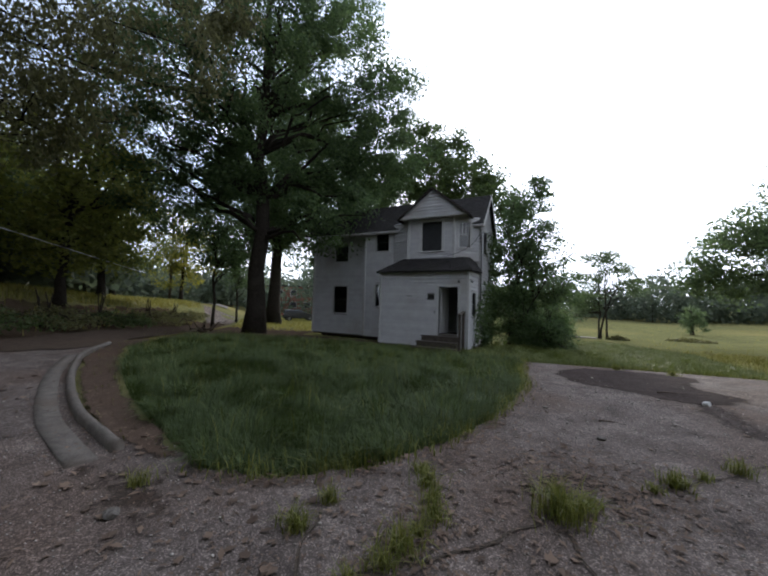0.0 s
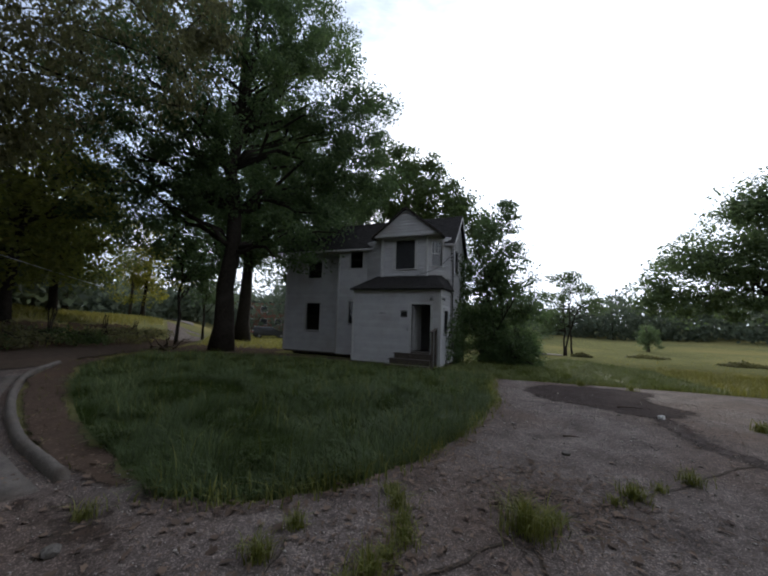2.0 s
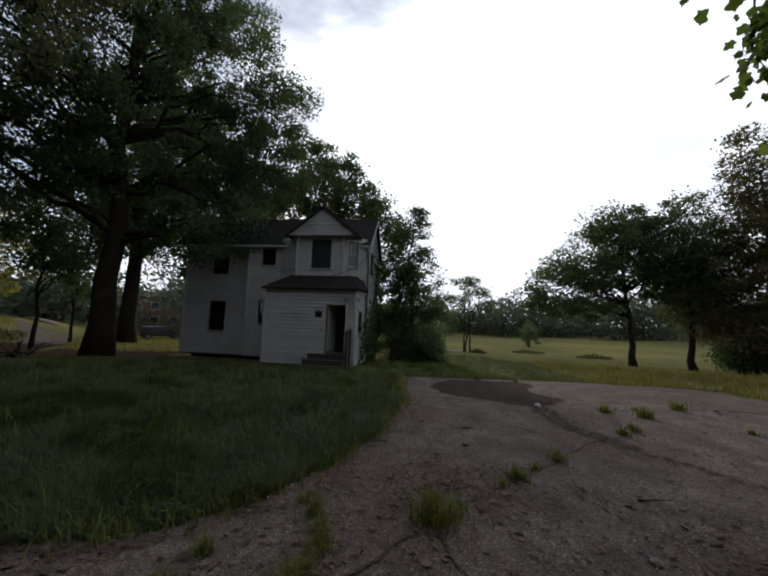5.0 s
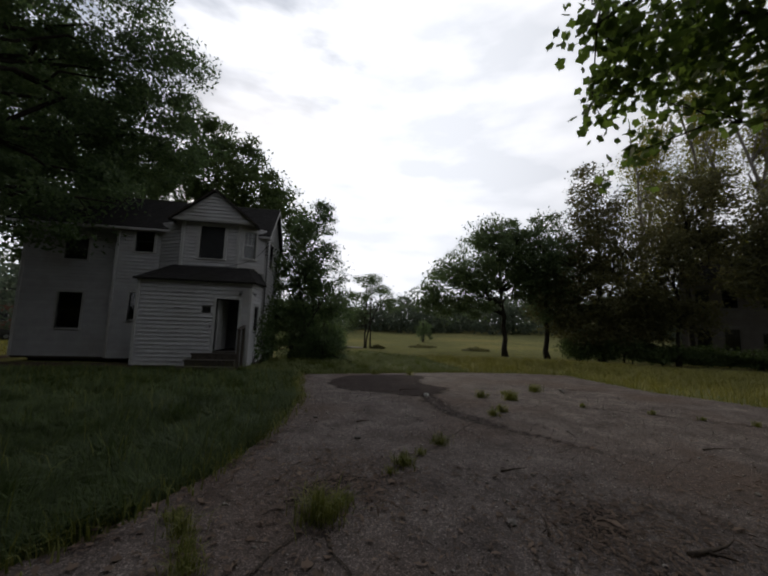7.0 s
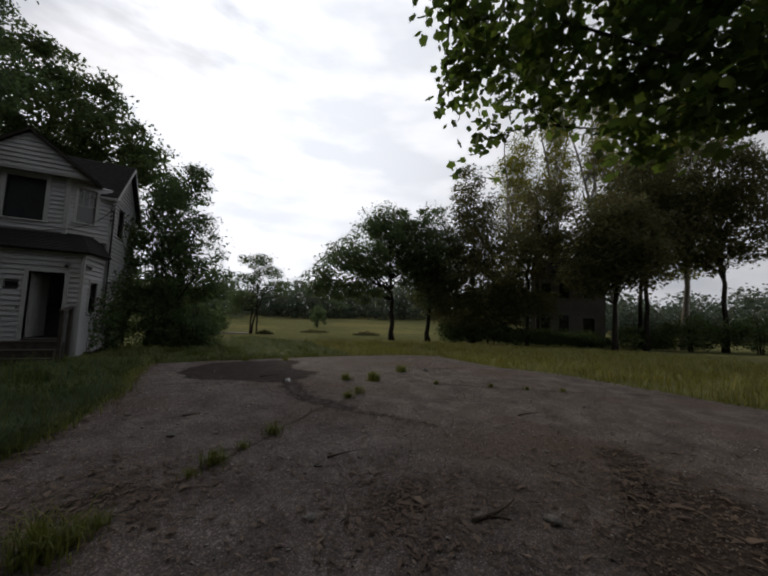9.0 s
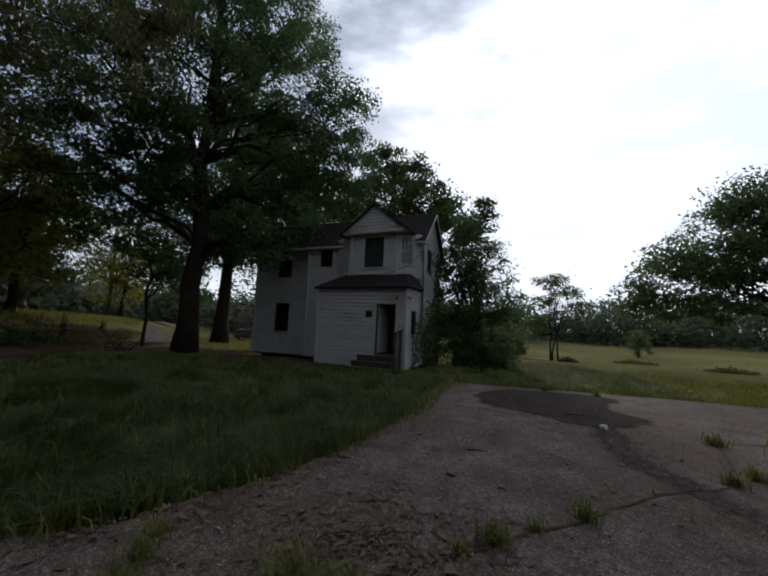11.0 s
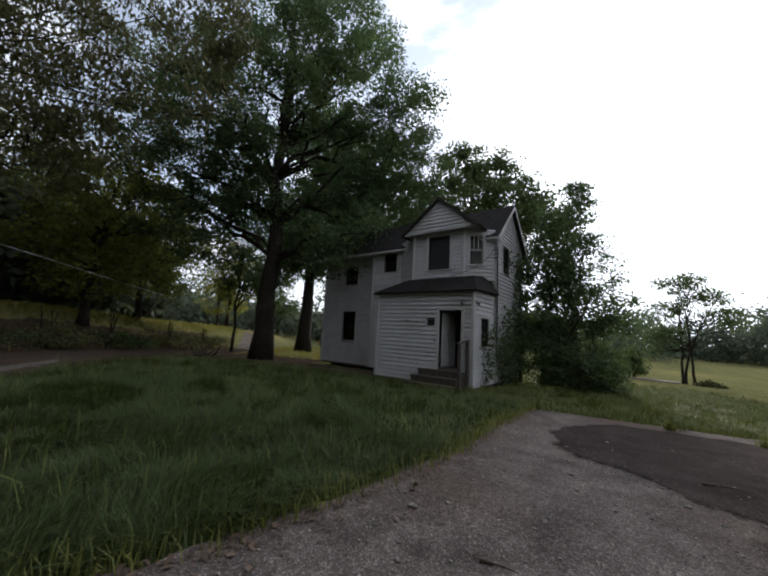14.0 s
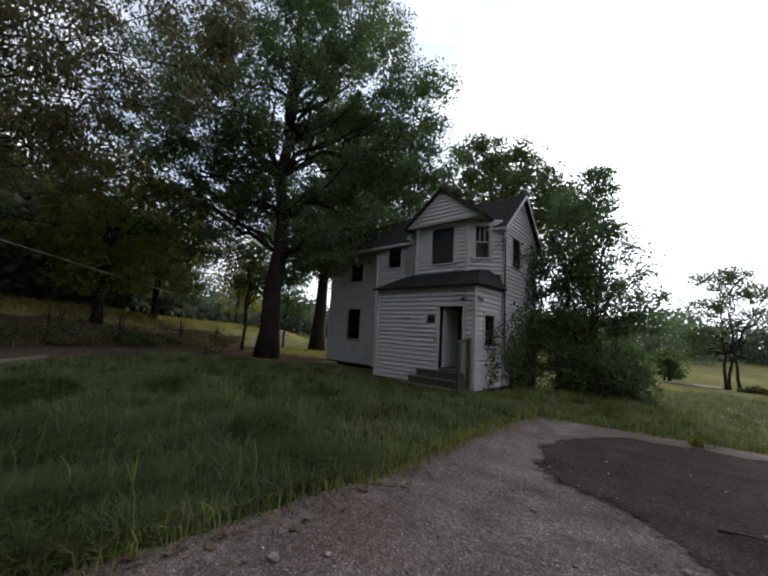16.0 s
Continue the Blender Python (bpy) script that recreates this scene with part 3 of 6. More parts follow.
def window(house, m, u0, u1, z0, z1, name="window", style="sash", casing=0.09, trim=None):
    """A cased window in an opening: frame, sill, two sashes with panes."""
    trim = trim or TRIM
    bm = bmesh.new()
    for a in ((u0 - casing, z0 - 0.02, u0, z1 + casing), (u1, z0 - 0.02, u1 + casing, z1 + casing), (u0, z1, u1, z1 + casing)):
        box(bm, a[0], -0.13, a[1], a[2], 0.05, a[3], m)
    w = part(name, bm, trim, house, "white painted window casing round dark glass")
    bm = bmesh.new()
    box(bm, u0 - casing - 0.03, -0.12, z0 - 0.07, u1 + casing + 0.03, 0.085, z0 - 0.022, m)
    part("window_sill", bevelled(bm, 0.008), trim, w)
    zm = (z0 + z1) / 2
    halves = ((z0, zm + 0.02, -0.075), (zm - 0.02, z1, -0.035)) if style != "screen" else ((z0, z1, -0.05),)
    for i, (a, b, y) in enumerate(halves):
        s = 0.035
        bm = bmesh.new()
        for q in ((u0, a, u0 + s, b), (u1 - s, a, u1, b), (u0 + s, a, u1 - s, a + s), (u0 + s, b - s, u1 - s, b)):
            box(bm, q[0], y - 0.03, q[1], q[2], y, q[3], m)
        if style == "muntin" and i == 1:
            for k in (1, 2):
                c = u0 + (u1 - u0) * k / 3
                box(bm, c - 0.012, y - 0.022, a + s, c + 0.012, y - 0.004, b - s, m)
        sash = part("sash", bm, trim if style == "muntin" else SCREEN, w, "window sash")
        bm = bmesh.new()
        box(bm, u0 + s, y - 0.018, a + s, u1 - s, y - 0.012, b - s, m)
        part("screen" if style == "screen" else "pane", bm, SCREEN if style == "screen" else GLASS, w, "dark insect screen" if style == "screen" else "dark window pane")
    return w


def roof_slope(house, corners, name="roof", course=0.16, thick=0.09):
    """A pitched slope from its eave (two corners) to its ridge (two corners), in stepped courses of shingles."""
    a, b, c, d = [Vector(p) for p in corners]
    n = max(2, int(((d - a).length + (c - b).length) / 2 / course))
    nor = (b - a).cross(d - a).normalized()
    if nor.z < 0:
        nor = -nor
    bm = bmesh.new()
    low = [bm.verts.new(p - nor * thick) for p in (a, b, c, d)]
    bm.faces.new(low)
    left, right = [], []
    e = [bm.verts.new(a), bm.verts.new(b)]
    left.append(e[0])
    right.append(e[1])
    bm.faces.new((low[0], low[1], e[1], e[0]))
    for i in range(n):
        t0, t1 = i / n, (i + 1) / n
        o = [bm.verts.new(v) for v in (a.lerp(d, t0) + nor * 0.022, b.lerp(c, t0) + nor * 0.022)]
        f = [bm.verts.new(v) for v in (a.lerp(d, t1) + nor * 0.003, b.lerp(c, t1) + nor * 0.003)]
        bm.faces.new((e[0], e[1], o[1], o[0]))
        bm.faces.new((o[0], o[1], f[1], f[0]))
        left += [o[0], f[0]]
        right += [o[1], f[1]]
        e = f
    bm.faces.new((e[0], e[1], low[2], low[3]))
    bm.faces.new(left[::-1] + [low[0], low[3]])
    bm.faces.new(right + [low[2], low[1]])
    return part(name, bm, SHINGLE, house, "dark grey asphalt shingle roof")


def beam(house, p, q, w, h, name, mat, label=""):
    """A straight timber between two points."""
    p, q = Vector(p), Vector(q)
    d = (q - p)
    L = d.length
    m = Matrix.Translation(p) @ d.to_track_quat("X", "Z").to_matrix().to_4x4()
    bm = bmesh.new()
    box(bm, 0, -w / 2, -h / 2, L, w / 2, h / 2, m)
    return part(name, bm, mat, house, label)


def white_house():

    h = thing("house", -7.0, 17.5, -0.55, "abandoned two-storey white clapboard house with dark shingle roof", "house")
    ZB, EAVE, RIDGE, RY = -0.36, 5.68, 7.46, 19.15
    XL, XM, XR = -12.8, -8.85, -2.42
    YL, YM, YB = 17.62, 17.2, 21.1
    # left wing and middle block
    m, _ = siding_wall(h, "wall_wing", (XL, YL), (XM, YL), ZB, EAVE, [(1.57, 2.53, 4.0, 5.0), (1.57, 2.53, 0.88, 2.48)])
    window(h, m, 1.57, 2.53, 4.0, 5.0)
    window(h, m, 1.57, 2.53, 0.88, 2.48)
    siding_wall(h, "wall_wing_side", (XL, YB), (XL, YL), ZB, EAVE)
    m, L = siding_wall(h, "wall_middle", (XM, YM), (XR, YM), ZB, EAVE, [(0.72, 1.50, 4.45, 5.45), (0.72, 1.42, 1.35, 2.56)])
    window(h, m, 0.72, 1.50, 4.45, 5.42)
    window(h, m, 0.72, 1.42, 1.35, 2.56)
    bm = bmesh.new()
    box(bm, XM, YM + 0.002, ZB, XM + 0.14, YL, EAVE)
    part("wall_step", bm, SIDING, h)
    # gable end towards the field
    m, L = siding_wall(h, "wall_gable_end", (XR, YM), (XR, YB), ZB, EAVE, [(0.82, 1.72, 4.18, 5.4)])
    window(h, m, 0.82, 1.72, 4.18, 5.4)
    k = (RY - YM) / (RIDGE - EAVE)
    siding_wall(h, "gable_end", (XR, YM), (XR, YB), EAVE, RIDGE - 0.12, ends=lambda z: (k * (z - EAVE), L - k * (z - EAVE)))
    siding_wall(h, "wall_back", (XR, YB), (XL, YB), ZB, EAVE)
    siding_wall(h, "gable_end_wing", (XL, YB), (XL, YM), EAVE, RIDGE - 0.12, ends=lambda z: (k * (z - EAVE), L - k * (z - EAVE)))
    for x, y, a, b in ((XL, YL, ZB, EAVE), (XM, YM - 0.012, ZB, EAVE), (XR, YM, ZB, EAVE)):
        corner_board(h, x, y, a, b)
    # main roof
    s = (RIDGE - EAVE) / (RY - YM)
    o = 0.28
    zf = EAVE - o * s + 0.1
    roof_slope(h, ((XL - 0.3, YM - o, zf), (XR + 0.22, YM - o, zf), (XR + 0.22, RY, RIDGE + 0.1), (XL - 0.3, RY, RIDGE + 0.1)))
    roof_slope(h, ((XR + 0.22, YB + o, zf), (XL - 0.3, YB + o, zf), (XL - 0.3, RY, RIDGE + 0.1), (XR + 0.22, RY, RIDGE + 0.1)))
    for y, z0, y1, z1 in ((YM - o, zf - 0.05, RY, RIDGE + 0.04), (YB + o, zf - 0.05, RY, RIDGE + 0.04)):
        beam(h, (XR + 0.235, y, z0 - 0.06), (XR + 0.235, y1, z1 - 0.06), 0.03, 0.1, "rake_board", TRIM, "white rake board")
    beam(h, (XL - 0.3, YM - o - 0.02, zf - 0.08), (XR + 0.2, YM - o - 0.02, zf - 0.08), 0.03, 0.09, "fascia", SIDING, "thin grey-white eave fascia")
    bm = bmesh.new()
    box(bm, XL - 0.28, YM - o, zf - 0.16, XR + 0.2, YM - 0.001, zf - 0.13)
    part("soffit", bm, TRIM, h)
    # bay over the porch roof
    BX0, BX1, BY, BZ = -5.86, -3.5, 16.45, 3.7
    m, L = siding_wall(h, "wall_bay", (BX0, BY), (BX1, BY), BZ, 5.84, [(0.74, 1.76, 4.2, 5.68)])
    window(h, m, 0.74, 1.76, 4.2, 5.66, style="screen", casing=0.12)
    m, L = siding_wall(h, "wall_bay_side", (BX1, BY), (XR - 0.02, YM - 0.02), BZ, 5.84, [(0.26, 0.8, 4.34, 5.6)])
    window(h, m, 0.26, 0.8, 4.34, 5.6, style="muntin")
    siding_wall(h, "wall_bay_side", (-7.05, YM - 0.02), (BX0, BY), BZ, 5.84)
    for x in (BX0, BX1):
        corner_board(h, x, BY - 0.005, BZ, 5.84, 0.13)
    # gable over the bay
    GX0, GX1, GY, GA = -6.26, -2.86, 16.18, (-4.55, 7.24)
    gm, GL = wall_frame((GX0, GY), (GX1, GY))
    zb = 5.88
    kl, kr = (GA[0] - GX0) / (GA[1] - zb), (GX1 - GA[0]) / (GA[1] - zb)
    siding_wall(h, "gable", (GX0, GY), (GX1, GY), zb, GA[1] - 0.1, ends=lambda z: (kl * (z - zb), GL - kr * (z - zb)))
    yb = 19.0
    roof_slope(h, ((GX0 - 0.16, GY - 0.14, zb - 0.06), (GX0 - 0.16, yb, zb - 0.06), (GA[0], yb, GA[1] + 0.06), (GA[0], GY - 0.14, GA[1] + 0.06)), name="gable_roof")
    roof_slope(h, ((GX1 + 0.16, GY - 0.14, zb - 0.06), (GX1 + 0.16, yb, zb - 0.06), (GA[0], yb, GA[1] + 0.06), (GA[0], GY - 0.14, GA[1] + 0.06)), name="gable_roof")
    for x in (GX0 - 0.16, GX1 + 0.16):
        beam(h, (x, GY - 0.15, zb - 0.11), (GA[0], GY - 0.16, GA[1] - 0.01), 0.02, 0.035, "rake_board", DARKWOOD, "thin dark weathered rake board")
    bm = bmesh.new()
    box(bm, GX0 - 0.1, GY - 0.03, zb - 0.07, GX1 + 0.1, GY + 0.02, zb + 0.02)
    part("cornice", bm, TRIM, h, "white trim under the gable")
    bm = bmesh.new()
    box(bm, GX0, GY + 0.021, zb - 0.04, GX1, YM - 0.02, zb - 0.015)
    part("soffit", bm, TRIM, h)
    # enclosed porch with the doorway
    PX0, PX1, PY, PZ = -6.68, -2.46, 15.03, 3.03
    dl, dr = -3.75 - PX0, -2.88 - PX0
    m, L = siding_wall(h, "wall_porch", (PX0, PY), (PX1, PY), ZB, PZ - 0.12, [(dl, dr, 0.22, 2.32), (2.40, 2.72, 1.79, 1.95)])
    mr, LR = siding_wall(h, "wall_porch_side", (PX1, PY), (PX1, YM - 0.1), ZB, PZ - 0.12, [(0.66, 1.42, 1.05, 2.1)])
    window(h, mr, 0.66, 1.42, 1.05, 2.1, style="sash")
    siding_wall(h, "wall_porch_side", (PX0, YM - 0.1), (PX0, PY), ZB, PZ - 0.12)
    for x in (PX0, PX1):
        corner_board(h, x, PY, ZB, PZ - 0.1, 0.1)
    bm = bmesh.new()
    box(bm, PX0 - 0.04, PY - 0.045, PZ - 0.14, PX1 + 0.04, PY + 0.01, PZ)
    box(bm, PX1 - 0.01, PY + 0.01, PZ - 0.14, PX1 + 0.045, YM - 0.1, PZ)
    box(bm, PX0 - 0.045, PY + 0.01, PZ - 0.14, PX0 + 0.01, YM - 0.1, PZ)
    part("frieze", bm, TRIM, h, "white frieze board under the porch eave")
    bm = bmesh.new()
    for a in ((dl - 0.1, 0.2, dl, 2.42), (dr, 0.2, dr + 0.1, 2.42), (dl, 2.32, dr, 2.42)):
        box(bm, a[0], -0.14, a[1], a[2], 0.05, a[3], m)
    df = part("door_frame", bm, TRIM, h, "white casing round the open doorway")
    bm = bmesh.new()
    box(bm, dl, -0.14, 0.17, dr, 0.06, 0.215, m)
    part("threshold", bm, DARKWOOD, df)
    # the door leaf stands open inwards
    hm = Matrix.Translation((-3.73, PY + 0.16, 0)) @ pose(0, 0, 0, 0, 0, 78)
    bm = bmesh.new()
    box(bm, 0, 0, 0.24, 0.8, 0.04, 2.28, hm)
    for z0, z1 in ((0.4, 1.0), (1.12, 1.6), (1.72, 2.15)):
        for x0, x1 in ((0.09, 0.37), (0.44, 0.72)):
            box(bm, x0, -0.012, z0, x1, 0.0, z1, hm)
    door = part("door", bm, TRIM, h, "pale panelled door standing open inwards")
    bm = bmesh.new()
    bmesh.ops.create_uvsphere(bm, u_segments=10, v_segments=7, radius=0.032, matrix=hm @ Matrix.Translation((0.73, -0.05, 1.18)))
    part("door_knob", bm, METAL, door, smooth=True)
    # porch roof, hipped on both ends
    e = PZ + 0.0
    A, B = (PX0 - 0.16, PY - 0.2, e), (PX1 + 0.2, PY - 0.2, e)
    C, D = (PX1 - 0.55, 16.46, 3.82), (PX0 + 0.55, 16.46, 3.82)
    roof_slope(h, (A, B, C, D), name="porch_roof", thick=0.07)
    roof_slope(h, (B, (PX1 + 0.2, YM, e + 0.1), (PX1 - 0.2, YM, 3.8), C), name="porch_roof", thick=0.07)
    roof_slope(h, ((PX0 - 0.16, YM, e + 0.1), A, D, (PX0 + 0.4, YM, 3.8)), name="porch_roof", thick=0.07)
    roof_slope(h, (D, C, (PX1 - 0.2, YM, 3.88), (PX0 + 0.4, YM, 3.88)), name="porch_roof", thick=0.05)
    # inside: floors and partitions, seen dark through the openings
    bm = bmesh.new()
    box(bm, PX0 + 0.15, PY + 0.15, 0.08, PX1 - 0.15, YM - 0.02, 0.17)
    box(bm, XL + 0.15, YM + 0.62, 0.05, XR - 0.15, YB - 0.15, 0.14)
    part("floor_boards", bm, DARKWOOD, h)
    bm = bmesh.new()
    box(bm, XL + 0.15, YM + 0.62, 2.8, XR - 0.15, YB - 0.15, 2.9)
    part("upper_floor", bm, PLASTER, h)
    bm = bmesh.new()
    box(bm, XL + 0.15, YM + 2.2, 0.14, XR - 0.15, YM + 2.3, 2.8)
    box(bm, XL + 0.15, YM + 2.2, 2.9, XR - 0.15, YM + 2.3, 5.4)
    part("partition", bm, PLASTER, h)
    # brick piers and foundation under the sills, the crawl space's shade in their colour
    for x, y in ((XL + 0.5, YL + 0.7), (-10.9, YL + 0.7), (XM + 0.4, YM + 0.8), (PX0 + 0.25, PY + 0.25), (-4.6, PY + 0.3), (PX1 - 0.25, PY + 0.25), (PX1 - 0.2, YM - 0.3), (XR - 0.3, 19.2), (XR - 0.3, YB - 0.3)):
        bm = bmesh.new()
        zg = float(land(x, y)) - 0.1
        z, i = zg, 0
        while z < ZB - 0.005:
            t = min(z + 0.068, ZB)
            j = 0.012 if i % 2 else 0.0
            box(bm, x - 0.2 + j, y - 0.2, z, x + 0.2 - j, y + 0.2, t - 0.008)
            z += 0.076
            i += 1
        part("pier", bm, SHADED_BRICK, h, "brick pier under the sill, coloured dark for shade")
    # solid block, coloured dark in place of the shaded crawl space
    bm = bmesh.new()
    box(bm, XL + 0.5, YL + 0.7, -1.0, XR - 0.5, YB - 0.4, ZB)
    part("foundation", bm, SHADED_BRICK, h)
    for (x0, y0), (x1, y1) in (((XL, YL), (XM, YL)), ((PX0, PY), (PX1, PY)), ((PX1, PY), (PX1, YM)), ((XR, YM), (XR, YB))):
        mm, LL = wall_frame((x0, y0), (x1, y1))
        bm = bmesh.new()
        box(bm, 0.02, -0.12, ZB - 0.09, LL - 0.02, -0.002, ZB - 0.002, mm)
        part("sill_beam", bm, DARKWOOD, h, "dark timber sill")
    # pipe, insulators and lamp on the corner
    V, F = tubes([[((XR + 0.09, YM - 0.03, 0.2), 0.03), ((XR + 0.09, YM - 0.03, 5.1), 0.03), ((XR + 0.12, YM - 0.1, 5.25), 0.035), ((XR + 0.1, YM - 0.2, 5.2), 0.03)]], 8)
    cond = part("conduit", mesh_of("conduit", V, F, METAL, True), None, h, "grey electrical conduit with weatherhead")
    for z in (4.62, 4.8, 4.98):
        V, F = tubes([[((XR + 0.02, YM - 0.06, z), 0.02), ((XR + 0.06, YM - 0.16, z + 0.01), 0.035), ((XR + 0.07, YM - 0.2, z), 0.02)]], 8)
        part("insulator", mesh_of("insulator", V, F, CABLE, True), None, cond)
    pts = [Vector((XR + 0.1, YM - 0.2, 5.15)), Vector((XR - 0.1, YM - 0.6, 4.3)), Vector((-3.2, 16.2, 3.95)), Vector((-3.9, 16.1, 3.82))]
    V, F = tubes([[(p, 0.012) for p in bez(pts, 14)]], 5)
    part("cable", mesh_of("cable", V, F, CABLE, True), None, cond, "black slack service cable")
    pts = [Vector((XR + 0.1, YM - 0.06, 5.0)), Vector((XR + 0.16, YM - 0.08, 3.6)), Vector((XR + 0.05, YM - 0.08, 2.4)), Vector((XR + 0.12, YM - 0.1, 0.5))]
    V, F = tubes([[(p, 0.014) for p in bez(pts, 14)]], 5)
    part("cable", mesh_of("cable", V, F, CABLE, True), None, cond)
    # small fixtures on the porch: vent, bracket, switch box, lamp
    bm = bmesh.new()
    box(bm, 2.38, -0.05, 1.77, 2.74, 0.045, 1.8, m)
    box(bm, 2.38, -0.05, 1.94, 2.74, 0.045, 1.97, m)
    box(bm, 2.41, -0.06, 1.8, 2.71, -0.02, 1.94, m)
    part("letter_slot", bm, CABLE, h, "dark rectangular vent in the siding")
    bm = bmesh.new()
    box(bm, 1.36, 0.03, 1.88, 1.64, 0.05, 1.905, m)
    part("bracket", bm, DARKWOOD, h)
    bm = bmesh.new()
    box(bm, 2.72, 0.03, 1.13, 2.79, 0.06, 1.24, m)
    part("switch_box", bevelled(bm, 0.008), METAL, h)
    for mm, u in ((m, 3.85), (mr, 0.16)):
        bm = bmesh.new()
        box(bm, u - 0.05, 0.03, 2.56, u + 0.05, 0.06, 2.66, mm)
        bmesh.ops.create_cone(bm, cap_ends=True, segments=10, radius1=0.055, radius2=0.03, depth=0.13, matrix=mm @ Matrix.Translation((u, 0.12, 2.57)) @ pose(0, 0, 0, 60, 0, 0))
        part("porch_light", bm, METAL, h, "small dark floodlight")
    return h


def bez(p, n):
    a, b, c, d = p
    return [((1 - t) ** 3) * a + 3 * t * (1 - t) ** 2 * b + 3 * t * t * (1 - t) * c + t ** 3 * d for t in [i / (n - 1) for i in range(n)]]


def porch_steps():
    s = thing("porch_steps", -3.7, 14.5, -0.5, "weathered dark wooden steps with a leaning handrail post", "steps")
    for i, (z, y0) in enumerate(((0.12, 14.62), (-0.1, 14.32), (-0.32, 14.02))):
        for k in (0, 1):
            bm = bmesh.new()
            x0 = -4.44 - 0.12 * i
            box(bm, x0, y0 + 0.15 * k, z, -2.71, y0 + 0.143 + 0.15 * k, z + 0.04)
            part("tread", bevelled(bm, 0.006), DARKWOOD, s)
        bm = bmesh.new()
        box(bm, -4.39 - 0.12 * i, y0 + 0.02, z - 0.19, -2.75, y0 + 0.045, z - 0.002)
        part("riser", bm, DARKWOOD, s)
    for x in (-4.37, -3.54, -2.77):
        bm = bmesh.new()
        for z, y0 in ((0.12, 14.62), (-0.1, 14.32), (-0.32, 14.02)):
            box(bm, x - 0.02, y0 + 0.05, -0.75, x + 0.02, y0 + 0.295, z - 0.004)
        part("stringer", bm, DARKWOOD, s)
    for x, y, t in ((-2.61, 14.28, 1.12), (-2.61, 14.92, 1.22)):
        bm = bmesh.new()
        box(bm, x - 0.05, y - 0.05, -0.7, x + 0.05, y + 0.05, t)
        part("post", bevelled(bm, 0.008), DARKWOOD, s, "weathered grey wooden post")
    beam(s, (-2.61, 14.15, 1.13), (-2.61, 15.0, 1.26), 0.12, 0.05, "handrail", DARKWOOD)
    return s


white_house()
porch_steps()


# ---------- trees ----------
def branch_path(a, b, r0, r1, rng, n=6, wander=0.08, sag=0.0):
    a, b = Vector(a), Vector(b)
    L = (b - a).length
    out = []
    for i in range(n):
        t = i / (n - 1)
        p = a.lerp(b, t)
        if 0 < i < n - 1:
            p = p + Vector(rng.normal(size=3)) * L * wander * 0.5
        p.z += math.sin(t * math.pi) * L * 0.07 - sag * t * t * L
        out.append((p, r0 + (r1 - r0) * t))
    return out


